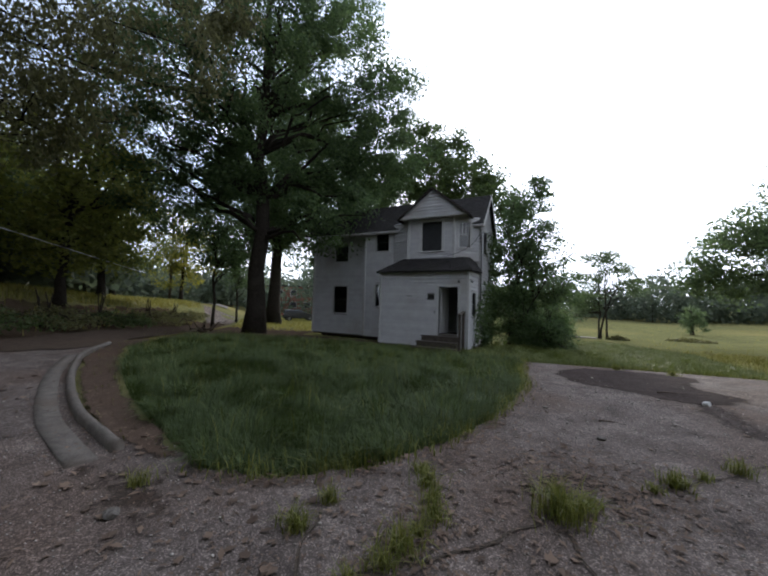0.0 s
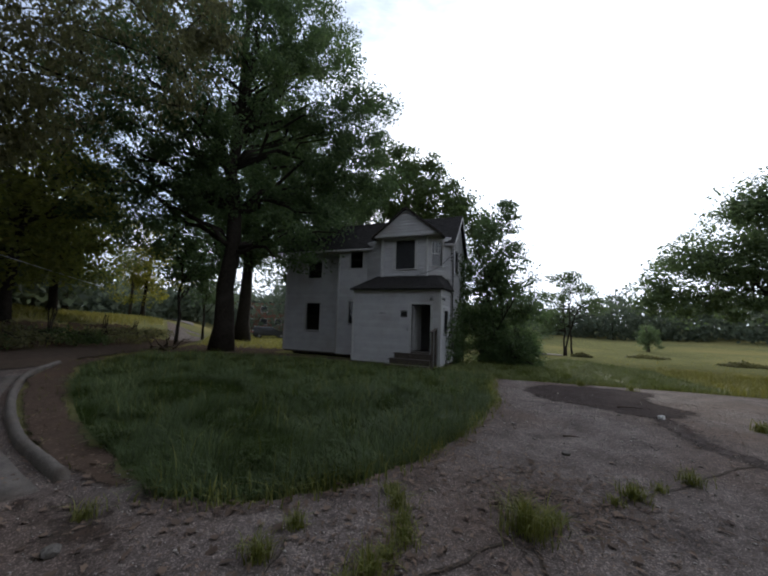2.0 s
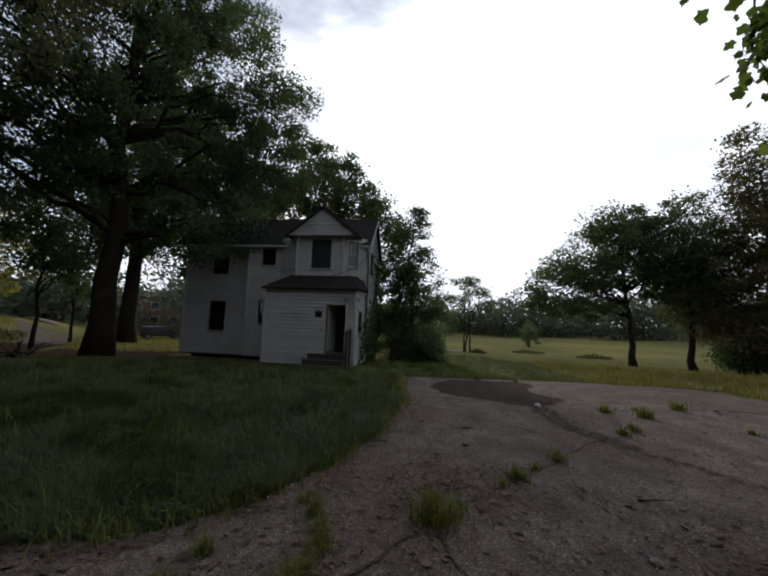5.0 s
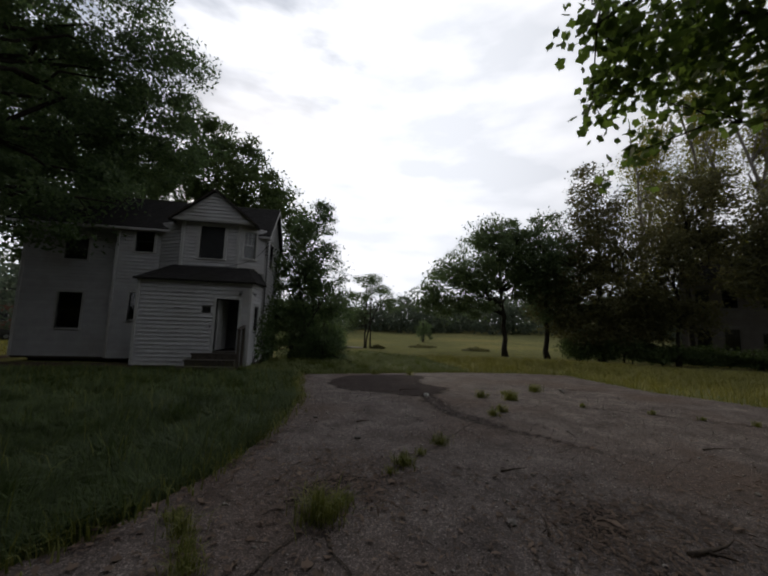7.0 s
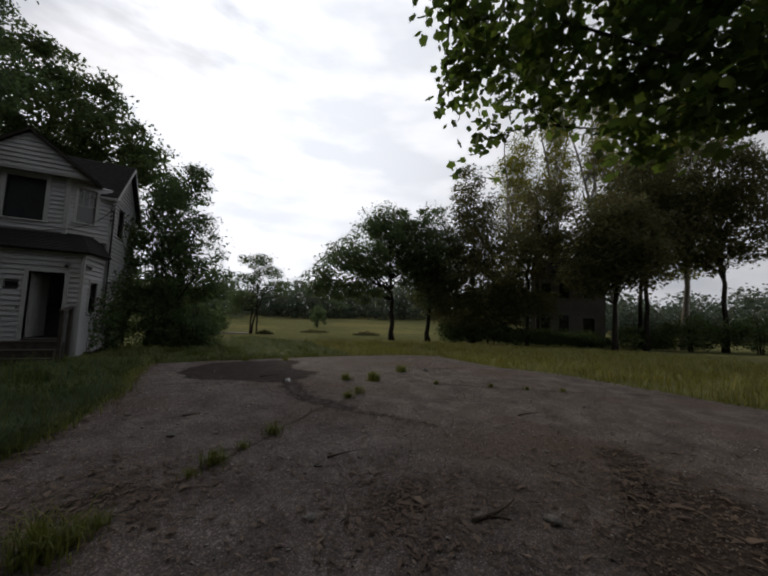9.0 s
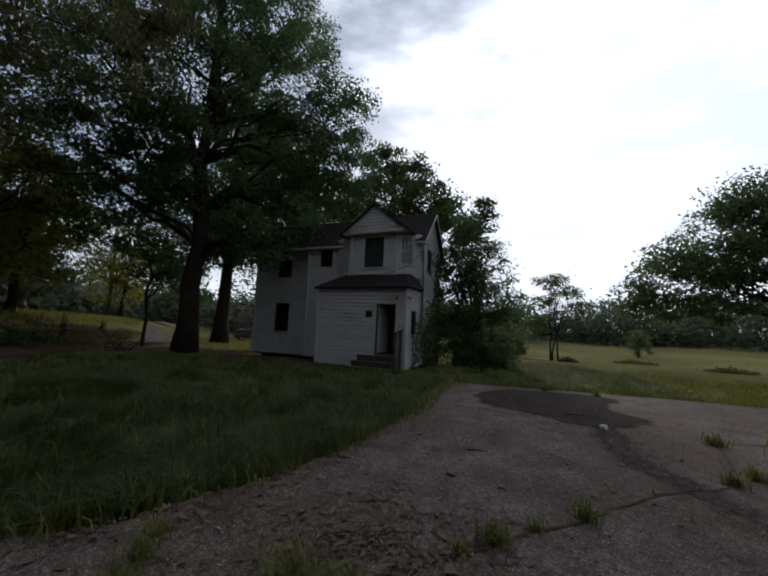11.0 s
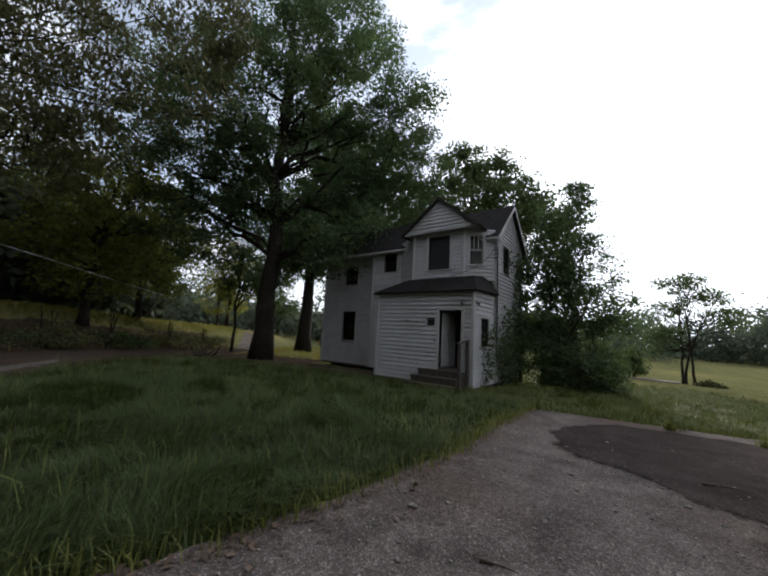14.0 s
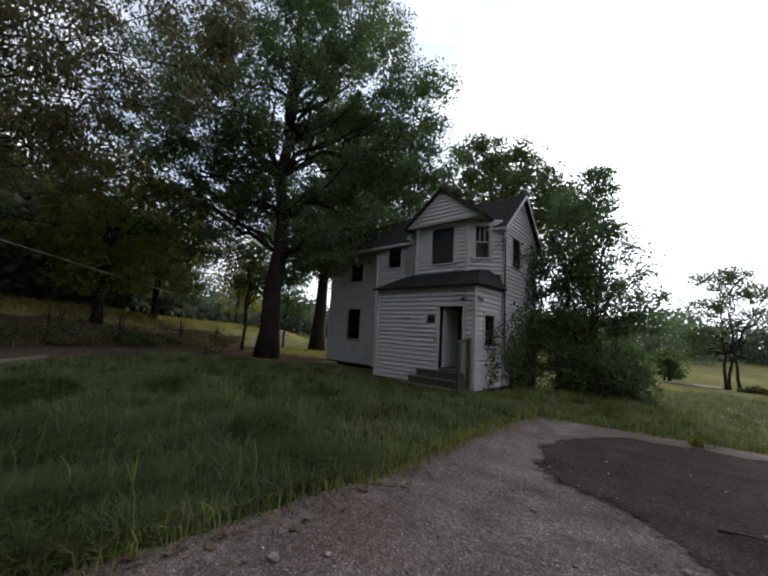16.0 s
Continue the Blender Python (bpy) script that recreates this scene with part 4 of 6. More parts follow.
def tree(name, x, y, height, radius, lobes, leaves, size, mat, label, seed, bark=BARK, trunk_top=0.8, slender=0.55, droop=0.0,
         clump=0.55, per=34, limbs=14, first=0.25, shape=None, lean=(0, 0), z=None, category="tree", stems=1, group="", twigs=True, thin=0.5):
    """A tapered trunk with limbs and a crown of many small leaves gathered in clumps. Lobes: (dx, dy, z, rx, ry, rz)."""
    rng = np.random.default_rng(seed)
    zg = float(land(x, y)) - 0.08 if z is None else z
    t = thing(name, x, y, zg, label, category, group)
    lob = np.array(lobes, float)
    vol = np.prod(lob[:, 3:], 1) ** (2 / 3)
    n = max(len(lob), int(leaves / per))
    pick = rng.choice(len(lob), n, p=vol / vol.sum())
    d = rng.normal(size=(n, 3))
    d /= np.linalg.norm(d, axis=1, keepdims=True)
    rad = rng.uniform(0.1, 1.0, n) ** 0.45 * rng.uniform(0.88, 1.06, n)
    c = lob[pick, :3] + d * rad[:, None] * lob[pick, 3:]
    c[:, 0] += x
    c[:, 1] += y
    c[:, 2] += zg
    wt = rng.gamma(2.2, 1.0, n)
    count = np.maximum(4, (wt / wt.sum() * leaves).astype(int))
    centres = np.repeat(c, count, 0)
    spread = np.repeat(clump * rng.uniform(0.6, 1.5, n), count)[:, None]
    off = rng.normal(size=centres.shape)
    off *= (rng.uniform(0, 1, len(off)) ** 0.4 / np.linalg.norm(off, axis=1))[:, None] * spread * 1.7 * np.array([1, 1, 0.6])
    if droop:
        off[:, 2] -= np.abs(rng.normal(size=len(off))) * droop * 1.6 * spread[:, 0]
    centres = centres + off
    centres = centres[centres[:, 2] > land(centres[:, 0], centres[:, 1]) + 0.15]
    # trunk and limbs
    paths = []
    tops = []
    for s in range(stems):
        bx, by = (x, y) if stems == 1 else (x + rng.normal() * radius * 3.2, y + rng.normal() * radius * 3.2)
        lx, ly = lean if stems == 1 else (lean[0] + rng.normal() * 0.10 * height, lean[1] + rng.normal() * 0.06 * height)
        hh = height * trunk_top * (1 if stems == 1 else rng.uniform(0.7, 1.0))
        tr = []
        k = 11
        for i in range(k):
            f = i / (k - 1)
            w = 0.0 if i == 0 else height * 0.0045
            flare = 1.35 if i == 0 else (1.06 if i == 1 else 1.0)
            tr.append((Vector((bx + lx * f * f + rng.normal() * w, by + ly * f * f + rng.normal() * w, zg + hh * f ** 1.15)), radius * flare * (1 - 0.82 * f) + 0.012))
        paths.append(tr)
        tops.append(tr)
    order = rng.permutation(n)[:limbs]
    tips = []
    for j in order:
        tr = tops[int(rng.integers(len(tops)))]
        zc = c[j][2]
        best = max(1, min(9, int(np.searchsorted([p.z for p, _ in tr], zg + max(first * height, (zc - zg) * rng.uniform(0.5, 0.8))))))
        p0, r0 = tr[best]
        bp = branch_path(p0, c[j], r0 * thin + 0.01, 0.018, rng, 7, 0.10, droop * 0.1)
        paths.append(bp)
        tips += bp[2:]
    if twigs and tips:
        tp = np.array([tuple(p) for p, _ in tips])
        for j in rng.permutation(n)[: limbs * 5]:
            dist = ((tp - c[j]) ** 2).sum(1)
            i = int(dist.argmin())
            if 0.05 < dist[i] < 12:
                paths.append(branch_path(tp[i], c[j], min(tips[i][1] * 0.7, 0.035), 0.007, rng, 4, 0.12))
    V, F = tubes(paths[:1 if stems == 1 else stems], 12)
    if stems == 1:
        part("trunk", mesh_of("trunk", V, F, bark, True), None, t)
    else:
        for s in range(stems):
            V, F = tubes(paths[s:s + 1], 10)
            part("stem", mesh_of("stem", V, F, bark, True), None, t)
    V, F = tubes(paths[1 if stems == 1 else stems:], 6)
    if V:
        part("branching", mesh_of("branching", V, F, bark, True), None, t)
    part("crown", leaf_mesh("crown", centres, size, mat, rng, slender, droop, shape), None, t)
    return t


MAPLE = ((0, 0, 0), (0.04, 0.3, 0.03), (0.3, 0.3, 0.02), (0.5, 0.56, 0.0), (0.64, 0.3, 0.02), (0.82, 0.22, 0.0), (1.0, 0.0, -0.04), (0.82, -0.22, 0.0), (0.64, -0.3, 0.02), (0.5, -0.56, 0.0), (0.3, -0.3, 0.02), (0.04, -0.3, 0.03))

# the two great trees beside the house
tree("oak_tree", -15.4, 15.3, 26, 0.56,
     [(0, 0, 16, 6.0, 6.0, 3.6), (4.2, 3, 16.5, 4.4, 4.4, 3.4), (1.2, 0.6, 21, 4.2, 4.2, 3.2), (5.5, 4.5, 12.5, 3.8, 3.8, 2.6), (-3.5, -3, 13, 4.5, 4.5, 3.0), (0.3, 0.2, 24.6, 2.3, 2.3, 2.0), (-4.5, -4, 18, 4, 4, 3.0), (2.5, 2.5, 9.2, 3.8, 3.2, 1.5), (-3.5, -2.5, 8.6, 3.0, 3.0, 1.5),
      (5.3, 0.3, 5.6, 1.6, 1.2, 0.9), (4.0, 0.0, 6.6, 1.8, 1.4, 1.2), (5.6, 1.4, 8.0, 2.0, 1.6, 1.2), (6.4, 0.9, 6.4, 1.0, 0.9, 0.7), (0.2, -2.4, 12.2, 3.0, 2.2, 2.2), (-2.4, -2.0, 10.4, 2.4, 2.2, 1.4), (1.8, -1.6, 18.5, 3.0, 2.4, 2.2), (-6.2, -4.6, 10.8, 2.6, 2.6, 1.8),
      (-2.8, -3.2, 6.6, 2.0, 2.0, 0.9), (-4.6, -4.8, 8.2, 2.2, 2.0, 1.3), (1.9, 2.2, 6.9, 1.7, 1.7, 1.0), (-0.6, -1.2, 9.0, 2.2, 2.2, 1.5), (-5.4, -5.8, 13.6, 2.6, 2.6, 2.2), (3.4, 2.2, 11.0, 2.8, 2.6, 1.8), (3.2, 3.6, 20.4, 2.4, 2.4, 1.8), (3.4, 3.7, 23.6, 2.2, 2.2, 1.8), (5.2, 5.2, 15.4, 2.8, 2.6, 2.4), (5.8, 5.0, 10.6, 2.4, 2.2, 1.6), (6.6, 5.8, 18.2, 1.9, 1.9, 1.5)],
     122000, 0.2, LEAF_OAK, "tall broad dark green tree with thick furrowed trunk", 11, clump=0.48, per=115, limbs=60, trunk_top=0.94, first=0.17, thin=0.34)
tree("oak_tree", -24.6, 26.0, 27, 0.68,
     [(0, 0, 15, 6, 6, 4.5), (4, 2, 18, 5, 5, 4), (1, 0, 22, 4.5, 4.5, 4), (5, 2, 11.5, 4.2, 4.2, 2.6), (-4, -1, 12, 4, 4, 3), (0, 0, 9.0, 3.6, 3.6, 2.0), (3.4, 2.4, 7.4, 2.4, 2.4, 1.3), (-3.2, -2.4, 8.0, 3.0, 3.0, 1.5), (7.4, 5.4, 15.0, 3.6, 3.4, 3.0), (6.6, 5.0, 9.8, 3.0, 2.8, 2.0)],
     60000, 0.32, LEAF_OAK, "tall dark green tree behind the house corner", 12, per=70, clump=0.68, limbs=30, trunk_top=0.92, thin=0.36)
# behind the house
tree("oak_tree", -12.5, 38.5, 24, 0.5,
     [(0, 0, 18, 5, 5, 4.2), (-4, -1, 16, 4.5, 4.5, 4), (4.2, 1, 17.5, 4, 4, 3.6), (-1, 0, 22.5, 3.8, 3.8, 2.8), (7.4, 1, 14, 3.8, 3.8, 3.6), (-8, 0, 12, 4.5, 4.5, 4), (3.0, 0, 21.0, 2.8, 2.8, 2.2)],
     36000, 0.36, LEAF_DARK, "dark tree rising behind the house roof", 13, per=75, clump=0.7, limbs=26)
# young trees and brush at the gable end
tree("sapling_clump", -0.5, 21.6, 9.6, 0.09,
     [(0, 0, 7.4, 1.5, 1.5, 1.8), (-1.2, 0.2, 5.6, 1.5, 1.5, 1.6), (1.0, 0.2, 5.6, 1.4, 1.4, 1.6), (0.2, 0, 3.6, 2.0, 1.7, 1.6), (-1.4, -0.8, 3.4, 1.2, 1.2, 1.5), (0.5, 0, 9.0, 0.8, 0.8, 0.9), (-1.3, -1.4, 2.2, 1.1, 1.1, 1.2), (1.5, 0.3, 3.6, 1.2, 1.2, 1.4), (-0.8, 0.3, 8.2, 0.8, 0.8, 1.0)],
     23000, 0.14, LEAF_OAK, "clump of slender young trees with thin grey stems", 14, per=60, clump=0.36, limbs=30, stems=6, first=0.25)
tree("brush", 0.4, 20.5, 2.8, 0.03, [(0, 0, 1.2, 1.4, 1.1, 1.1), (-1.3, 0.3, 1.1, 1.0, 1.0, 1.0)], 4800, 0.13, LEAF_OAK, "dense dark brush at the foot of the saplings", 15, clump=0.25, stems=5, limbs=12, category="shrub")
for i, (px, py, ph, w) in enumerate(((0.5, 19.6, 1.9, 1.0), (-1.3, 20.2, 3.2, 1.1), (0.2, 21.6, 3.2, 1.2))):
    tree("brush", px, py, ph, 0.03, [(0, 0, ph * 0.45, w, w * 0.9, ph * 0.45), (w * 0.6, -w * 0.3, ph * 0.35, w * 0.7, w * 0.7, ph * 0.35)], 3400, 0.11, LEAF_OAK,
         "dark leafy brush crowding the gable end", 160 + i, clump=0.24, stems=5, limbs=10, category="shrub", group="brush at the gable end")
tree("sapling", -0.7, 20.4, 6.6, 0.05, [(0, 0, 3.4, 0.9, 0.9, 1.6), (0.1, 0.3, 5.4, 0.9, 0.9, 1.0)], 4200, 0.15, LEAF_OAK, "thin sapling against the gable wall", 16, clump=0.3, stems=3, limbs=14)
# out in the field
tree("field_tree", 4.8, 37.6, 8.6, 0.085, [(-0.8, 0, 3.6, 1.5, 1.4, 1.0), (1.2, 0, 6.4, 1.9, 1.7, 0.7), (2.6, 0, 5.0, 1.5, 1.3, 0.7), (0.2, 0, 7.6, 1.9, 1.5, 0.7), (-2.0, 0.3, 2.8, 1.3, 1.3, 1.0), (-0.8, 0, 5.6, 1.5, 1.4, 0.6)], 8500, 0.17, LEAF_RIGHT,
     "small open field tree with forked stems", 17, per=40, clump=0.36, stems=3, limbs=34, lean=(0.4, 0))
tree("field_tree", 15.8, 27.6, 12.6, 0.22, [(-1.5, 0.4, 8.2, 4.2, 4.2, 2.9), (-3.6, 1.6, 6.4, 4.0, 3.8, 2.5), (1.4, 0, 8.4, 3.0, 3.0, 2.6), (-0.6, 0, 10.6, 2.6, 2.6, 1.7), (-5.0, 2, 4.3, 2.2, 2.2, 1.3), (-2.2, 0.6, 4.2, 2.4, 2.0, 1.1), (2.6, -0.6, 5.6, 2.2, 2.2, 1.6)], 38000, 0.22, LEAF_RIGHT,
     "round-crowned field tree with visible branches", 18, per=70, clump=0.48, limbs=34, lean=(-0.7, 0), first=0.2)
tree("field_tree", 18.4, 25.6, 12.2, 0.2, [(0, 0, 8.6, 2.3, 2.3, 3.0), (0.8, -0.6, 6.4, 1.9, 1.9, 2.4), (-1.0, 0.6, 6.6, 1.8, 1.8, 2.2), (0, 0, 11.2, 1.4, 1.4, 1.2), (0.4, 0.2, 4.2, 1.8, 1.8, 1.4)], 15000, 0.22, LEAF_RIGHT,
     "upright field tree with a slim dark trunk", 19, per=60, clump=0.45, limbs=22)
tree("tall_tree", 21.6, 23.6, 16.0, 0.26, [(0, 0, 5.4, 4.0, 4.0, 3.4), (0.2, 0, 8.8, 3.2, 3.2, 3.0), (0, 0, 11.6, 2.4, 2.4, 2.4), (-0.6, 0, 14.2, 1.5, 1.5, 1.6), (-2.4, 2, 4.4, 2.4, 2.4, 2.6), (2.4, -1.6, 3.6, 2.4, 2.4, 2.6), (0, 0, 2.6, 3.4, 3.4, 1.8)], 44000, 0.21, LEAF_RUST,
     "dense tall tree with dull reddish-green foliage", 20, clump=0.45, limbs=20)
for i, (px, py, ph) in enumerate(((31.6, 28.2, 27), (34.5, 25, 32), (37, 21.5, 31), (39, 15.5, 29))):
    tree("thin_tree", px, py, ph, 0.22, [(0, 0, ph * 0.55, 2.4, 2.4, 4.4), (0.6, -0.4, ph * 0.8, 1.8, 1.8, 3.2), (-0.5, 0.4, ph * 0.3, 2.6, 2.6, 2.6), (1.8, 1.2, ph * 0.66, 1.6, 1.6, 2.4), (-1.8, -1.0, ph * 0.7, 1.6, 1.6, 2.2)], 15000, 0.22, LEAF_YELLOW,
         "tall sparse tree with pale trunk and yellowing leaves", 30 + i, bark=PALEBARK, clump=0.55, limbs=22, trunk_top=0.95, stems=2, group="sparse trees behind the far house")
for i, (px, py, ph) in enumerate(((26.6, 14.6, 12), (30.6, 14.6, 17), (34.5, 11.5, 18), (34.0, 16.6, 19))):
    tree("shade_tree", px, py, ph, 0.18, [(0, 0, ph * 0.72, 2.6, 2.6, ph * 0.22), (0.6, -1.0, ph * 0.55, 2.4, 2.4, ph * 0.2), (-0.8, 0.9, ph * 0.5, 2.2, 2.2, ph * 0.2)], 20000, 0.24, LEAF_RUST,
         "dark shade tree beside the far house", 40 + i, clump=0.5, limbs=14, group="shade trees at the far house")
for i, (px, py, ph, w) in enumerate(((19.6, 23.6, 2.4, 1.5), (21.8, 21.8, 2.4, 1.7), (24.2, 21.0, 1.8, 1.7), (26.6, 20.0, 1.7, 1.6), (28.6, 18.4, 1.5, 1.6), (31.0, 15.6, 2.2, 1.9), (32.6, 12.8, 3.2, 2.1), (34.4, 9.8, 3.4, 2.2))):
    tree("brush", px, py, ph, 0.03, [(0, 0, ph * 0.45, w, w * 0.8, ph * 0.42), (w * 0.7, -w * 0.5, ph * 0.35, w * 0.8, w * 0.7, ph * 0.32)], 5200, 0.17, LEAF_DARK,
         "low dark brush in the shade of the far trees", 140 + i, clump=0.3, stems=4, limbs=8, category="shrub", group="brush before the far house")
tree("shade_tree", 27.4, 21.6, 17, 0.2, [(0.6, 0, 12.5, 3.0, 2.6, 2.6), (1.8, -1.0, 9.0, 2.4, 2.2, 1.7), (-1.2, 0.6, 9.6, 2.2, 2.0, 1.6), (2.4, -1.6, 6.4, 1.3, 1.2, 0.9)], 13000, 0.24, LEAF_RUST,
     "tall dull green tree hanging over the far house", 47, clump=0.5, limbs=22, first=0.3)
tree("shade_tree", 24.2, 20.0, 9.5, 0.14, [(0, 0, 6.6, 1.7, 1.6, 2.0), (-0.8, 0.6, 4.0, 1.6, 1.4, 1.7), (0.9, -0.8, 3.6, 1.2, 1.2, 1.5), (0, 0, 8.6, 0.9, 0.9, 0.9)], 9000, 0.2, LEAF_RUST,
     "bushy dull green tree screening the far house", 48, clump=0.4, limbs=18, first=0.15)
# a maple whose boughs hang over the lot
tree("maple_tree", 9.5, -0.9, 12.0, 0.28,
     [(-5.0, 4.9, 5.7, 0.7, 0.6, 0.7), (-4.9, 5.2, 4.8, 0.45, 0.45, 0.35), (-4.5, 5.3, 4.0, 0.4, 0.35, 0.25), (-4.1, 4.9, 5.5, 0.9, 0.8, 0.9), (-3.5, 4.3, 4.9, 0.9, 0.9, 0.8), (-3.4, 3.9, 6.4, 1.3, 1.2, 1.2), (-2.5, 2.9, 5.0, 1.0, 1.0, 0.9), (-1.6, 2.2, 5.6, 1.3, 1.2, 1.5), (-1.0, 1.0, 8.0, 3.0, 2.6, 2.0), (-3.4, 3.7, 4.7, 0.8, 0.7, 0.6), (-3.5, 3.6, 3.75, 0.6, 0.5, 0.35), (-2.9, 3.1, 4.3, 0.8, 0.7, 0.7), (-3.2, 3.5, 5.6, 0.9, 0.8, 0.7)],
     15500, 0.12, LEAF_MAPLE, "maple with broad lobed leaves on hanging boughs", 50, clump=0.26, per=30, limbs=34, shape=MAPLE, first=0.3, droop=0.12, thin=0.06)
# woods on the bank
tree("drooping_tree", -20.5, 1.4, 19, 0.3,
     [(4.6, 3.4, 12, 4.6, 4.6, 4.0), (7.2, 5.4, 9.6, 3.2, 3.2, 2.8), (9.4, 7.0, 11.6, 2.6, 2.4, 2.2), (8.8, 7.0, 8.4, 1.9, 1.9, 1.5), (6.2, 5.0, 6.4, 1.9, 1.9, 1.2), (3, 0.6, 10, 4, 4, 4), (3, 3, 16.0, 4.4, 4.4, 2.8), (8.0, 6.6, 13.2, 2.8, 2.8, 2.4), (2, 5, 7.8, 3.2, 3.2, 2.2), (5.4, 3.0, 6.6, 2.4, 2.4, 1.4)],
     27000, 0.22, LEAF_DROOP, "tree with long drooping strands of brownish-green leaves", 60, slender=0.4, droop=0.7, clump=0.46, limbs=30, per=110, thin=0.3)
for i, (px, py, ph, mt) in enumerate(((-22, 8.5, 11, LEAF_BANK), (-25, 2, 13, LEAF_DROOP), (-27.5, 12.5, 12, LEAF_BANK), (-22, -4, 13, LEAF_DARK), (-32, 7, 13, LEAF_DARK), (-36, 17, 12, LEAF_DARK), (-18.5, -9, 12, LEAF_DARK), (-40, 26, 13, LEAF_YELLOW))):
    tree("woodland_tree", px, py, ph, 0.24, [(0, 0, ph * 0.7, 4, 4, ph * 0.24), (1.5, 1, ph * 0.45, 3.2, 3.2, ph * 0.18), (-1.6, -1, ph * 0.42, 3.0, 3.0, ph * 0.2), (0.5, 0, ph * 0.24, 2.4, 2.4, ph * 0.12)],
         10500, 0.26, mt, "woodland tree on the bank with dull green leaves", 70 + i, per=70, clump=0.6, limbs=18, lean=(0.8, 0.4), group="woods on the bank")
for i, (px, py) in enumerate(((-16.2, 3.8), (-17.6, 6.6), (-19.5, 9.2), (-22.4, 13.0), (-15.4, 0.2), (-25.5, 16.6))):
    tree("bank_shrub", px, py, 2.2, 0.03, [(0, 0, 0.45, 1.5, 1.5, 0.4), (1.2, 0.8, 0.35, 1.2, 1.2, 0.3), (-1.3, -0.6, 0.3, 1.2, 1.2, 0.3)], 2600, 0.13, LEAF_DROOP if i % 2 else LEAF_DARK,
         "low tangled shrub on the bank", 90 + i, clump=0.25, stems=4, limbs=8, category="shrub", group="shrubs on the bank")
for i, (px, py, ph) in enumerate(((-21.0, 16.6, 10), (-27.5, 24.0, 9))):
    tree("slim_tree", px, py, ph, 0.11, [(0, 0, ph * 0.75, 2.2, 2.2, 2.0), (0.5, 0.3, ph * 0.5, 2.0, 2.0, 1.2)], 3600, 0.24, LEAF_OAK, "slim understorey tree with a bare lower trunk", 100 + i, clump=0.5, limbs=12)


def far_woods():
    """Woods along the skyline, with distance haze put into the leaf colour."""
    rng = np.random.default_rng(7)
    cs, paths = [], []
    for a in np.arange(-100, 100, 0.75):
        r = rng.uniform(92, 130) if a > -30 else rng.uniform(62, 105)
        x, y = r * math.sin(radians(a)), r * math.cos(radians(a))
        h = rng.uniform(6, 12) * (0.55 if -68 < a < -44 else 1.25 if a < -20 else 1.0)
        zg = float(land(x, y))
        if rng.uniform() < 0.15:
            paths.append([(Vector((x, y, zg - 0.1)), 0.18), (Vector((x, y, zg + h * 0.6)), 0.06)])
        for k in range(12):
            p = np.array([x + rng.normal() * 2.2, y + rng.normal() * 2.2, zg + h * (k + rng.uniform()) / 12 * 0.95])
            cs.append(p + rng.normal(size=(50, 3)) * np.array([1.5, 1.5, 0.9]))
    for a in np.arange(-112, -66, 0.8):
        r = rng.uniform(30, 44)
        x, y = r * math.sin(radians(a)), r * math.cos(radians(a))
        h = rng.uniform(5, 11)
        zg = float(land(x, y))
        paths.append([(Vector((x, y, zg - 0.1)), 0.14), (Vector((x, y, zg + h * 0.8)), 0.05)])
        for k in range(10):
            p = np.array([x + rng.normal() * 0.9, y + rng.normal() * 0.9, zg + h * rng.uniform(0.05, 1.0)])
            cs.append(p + rng.normal(size=(60, 3)) * np.array([0.7, 0.7, 0.6]))
    c = np.concatenate(cs)
    c = c[c[:, 2] > land(c[:, 0], c[:, 1]) + 0.1]
    t = thing("far_woods", 0, 100, -1.4, "line of distant trees beyond the field, haze mixed into the leaf colour", "woods", kind="stuff")
    part("foliage", leaf_mesh("foliage", c, 0.8, LEAF_FAR_HAZED, rng, 0.7), None, t)
    V, F = tubes(paths, 5)
    part("trunks", mesh_of("trunks", V, F, BARK), None, t)


far_woods()


def unseen_rear_woods():
    """Unseen trees added close behind, to shade the yard from that side."""
    rng = np.random.default_rng(9)
    cs, paths = [], []
    for a in np.arange(108, 264, 4.4):
        r = rng.uniform(15, 21)
        x, y = r * math.sin(radians(a)), r * math.cos(radians(a))
        h = rng.uniform(18, 24)
        zg = float(land(x, y))
        paths.append([(Vector((x, y, zg - 0.1)), 0.3), (Vector((x, y, zg + h * 0.8)), 0.1)])
        for k in range(62):
            p = np.array([x + rng.normal() * 1.8, y + rng.normal() * 1.8, zg + h * rng.uniform(0.1, 1.0)])
            cs.append(p + rng.normal(size=(40, 3)) * np.array([0.8, 0.8, 0.6]))
    t = thing("unseen_rear_woods", 0, -20, 0, "unseen dense dark trees added behind to shade the lot", "woods", kind="stuff")
    p = np.concatenate(cs)
    p = p[p[:, 2] > land(p[:, 0], p[:, 1]) + 0.1]
    part("foliage", leaf_mesh("foliage", p, 0.5, LEAF_DARK, rng, 0.7), None, t)
    V, F = tubes(paths, 6)
    part("trunks", mesh_of("trunks", V, F, BARK), None, t)


unseen_rear_woods()


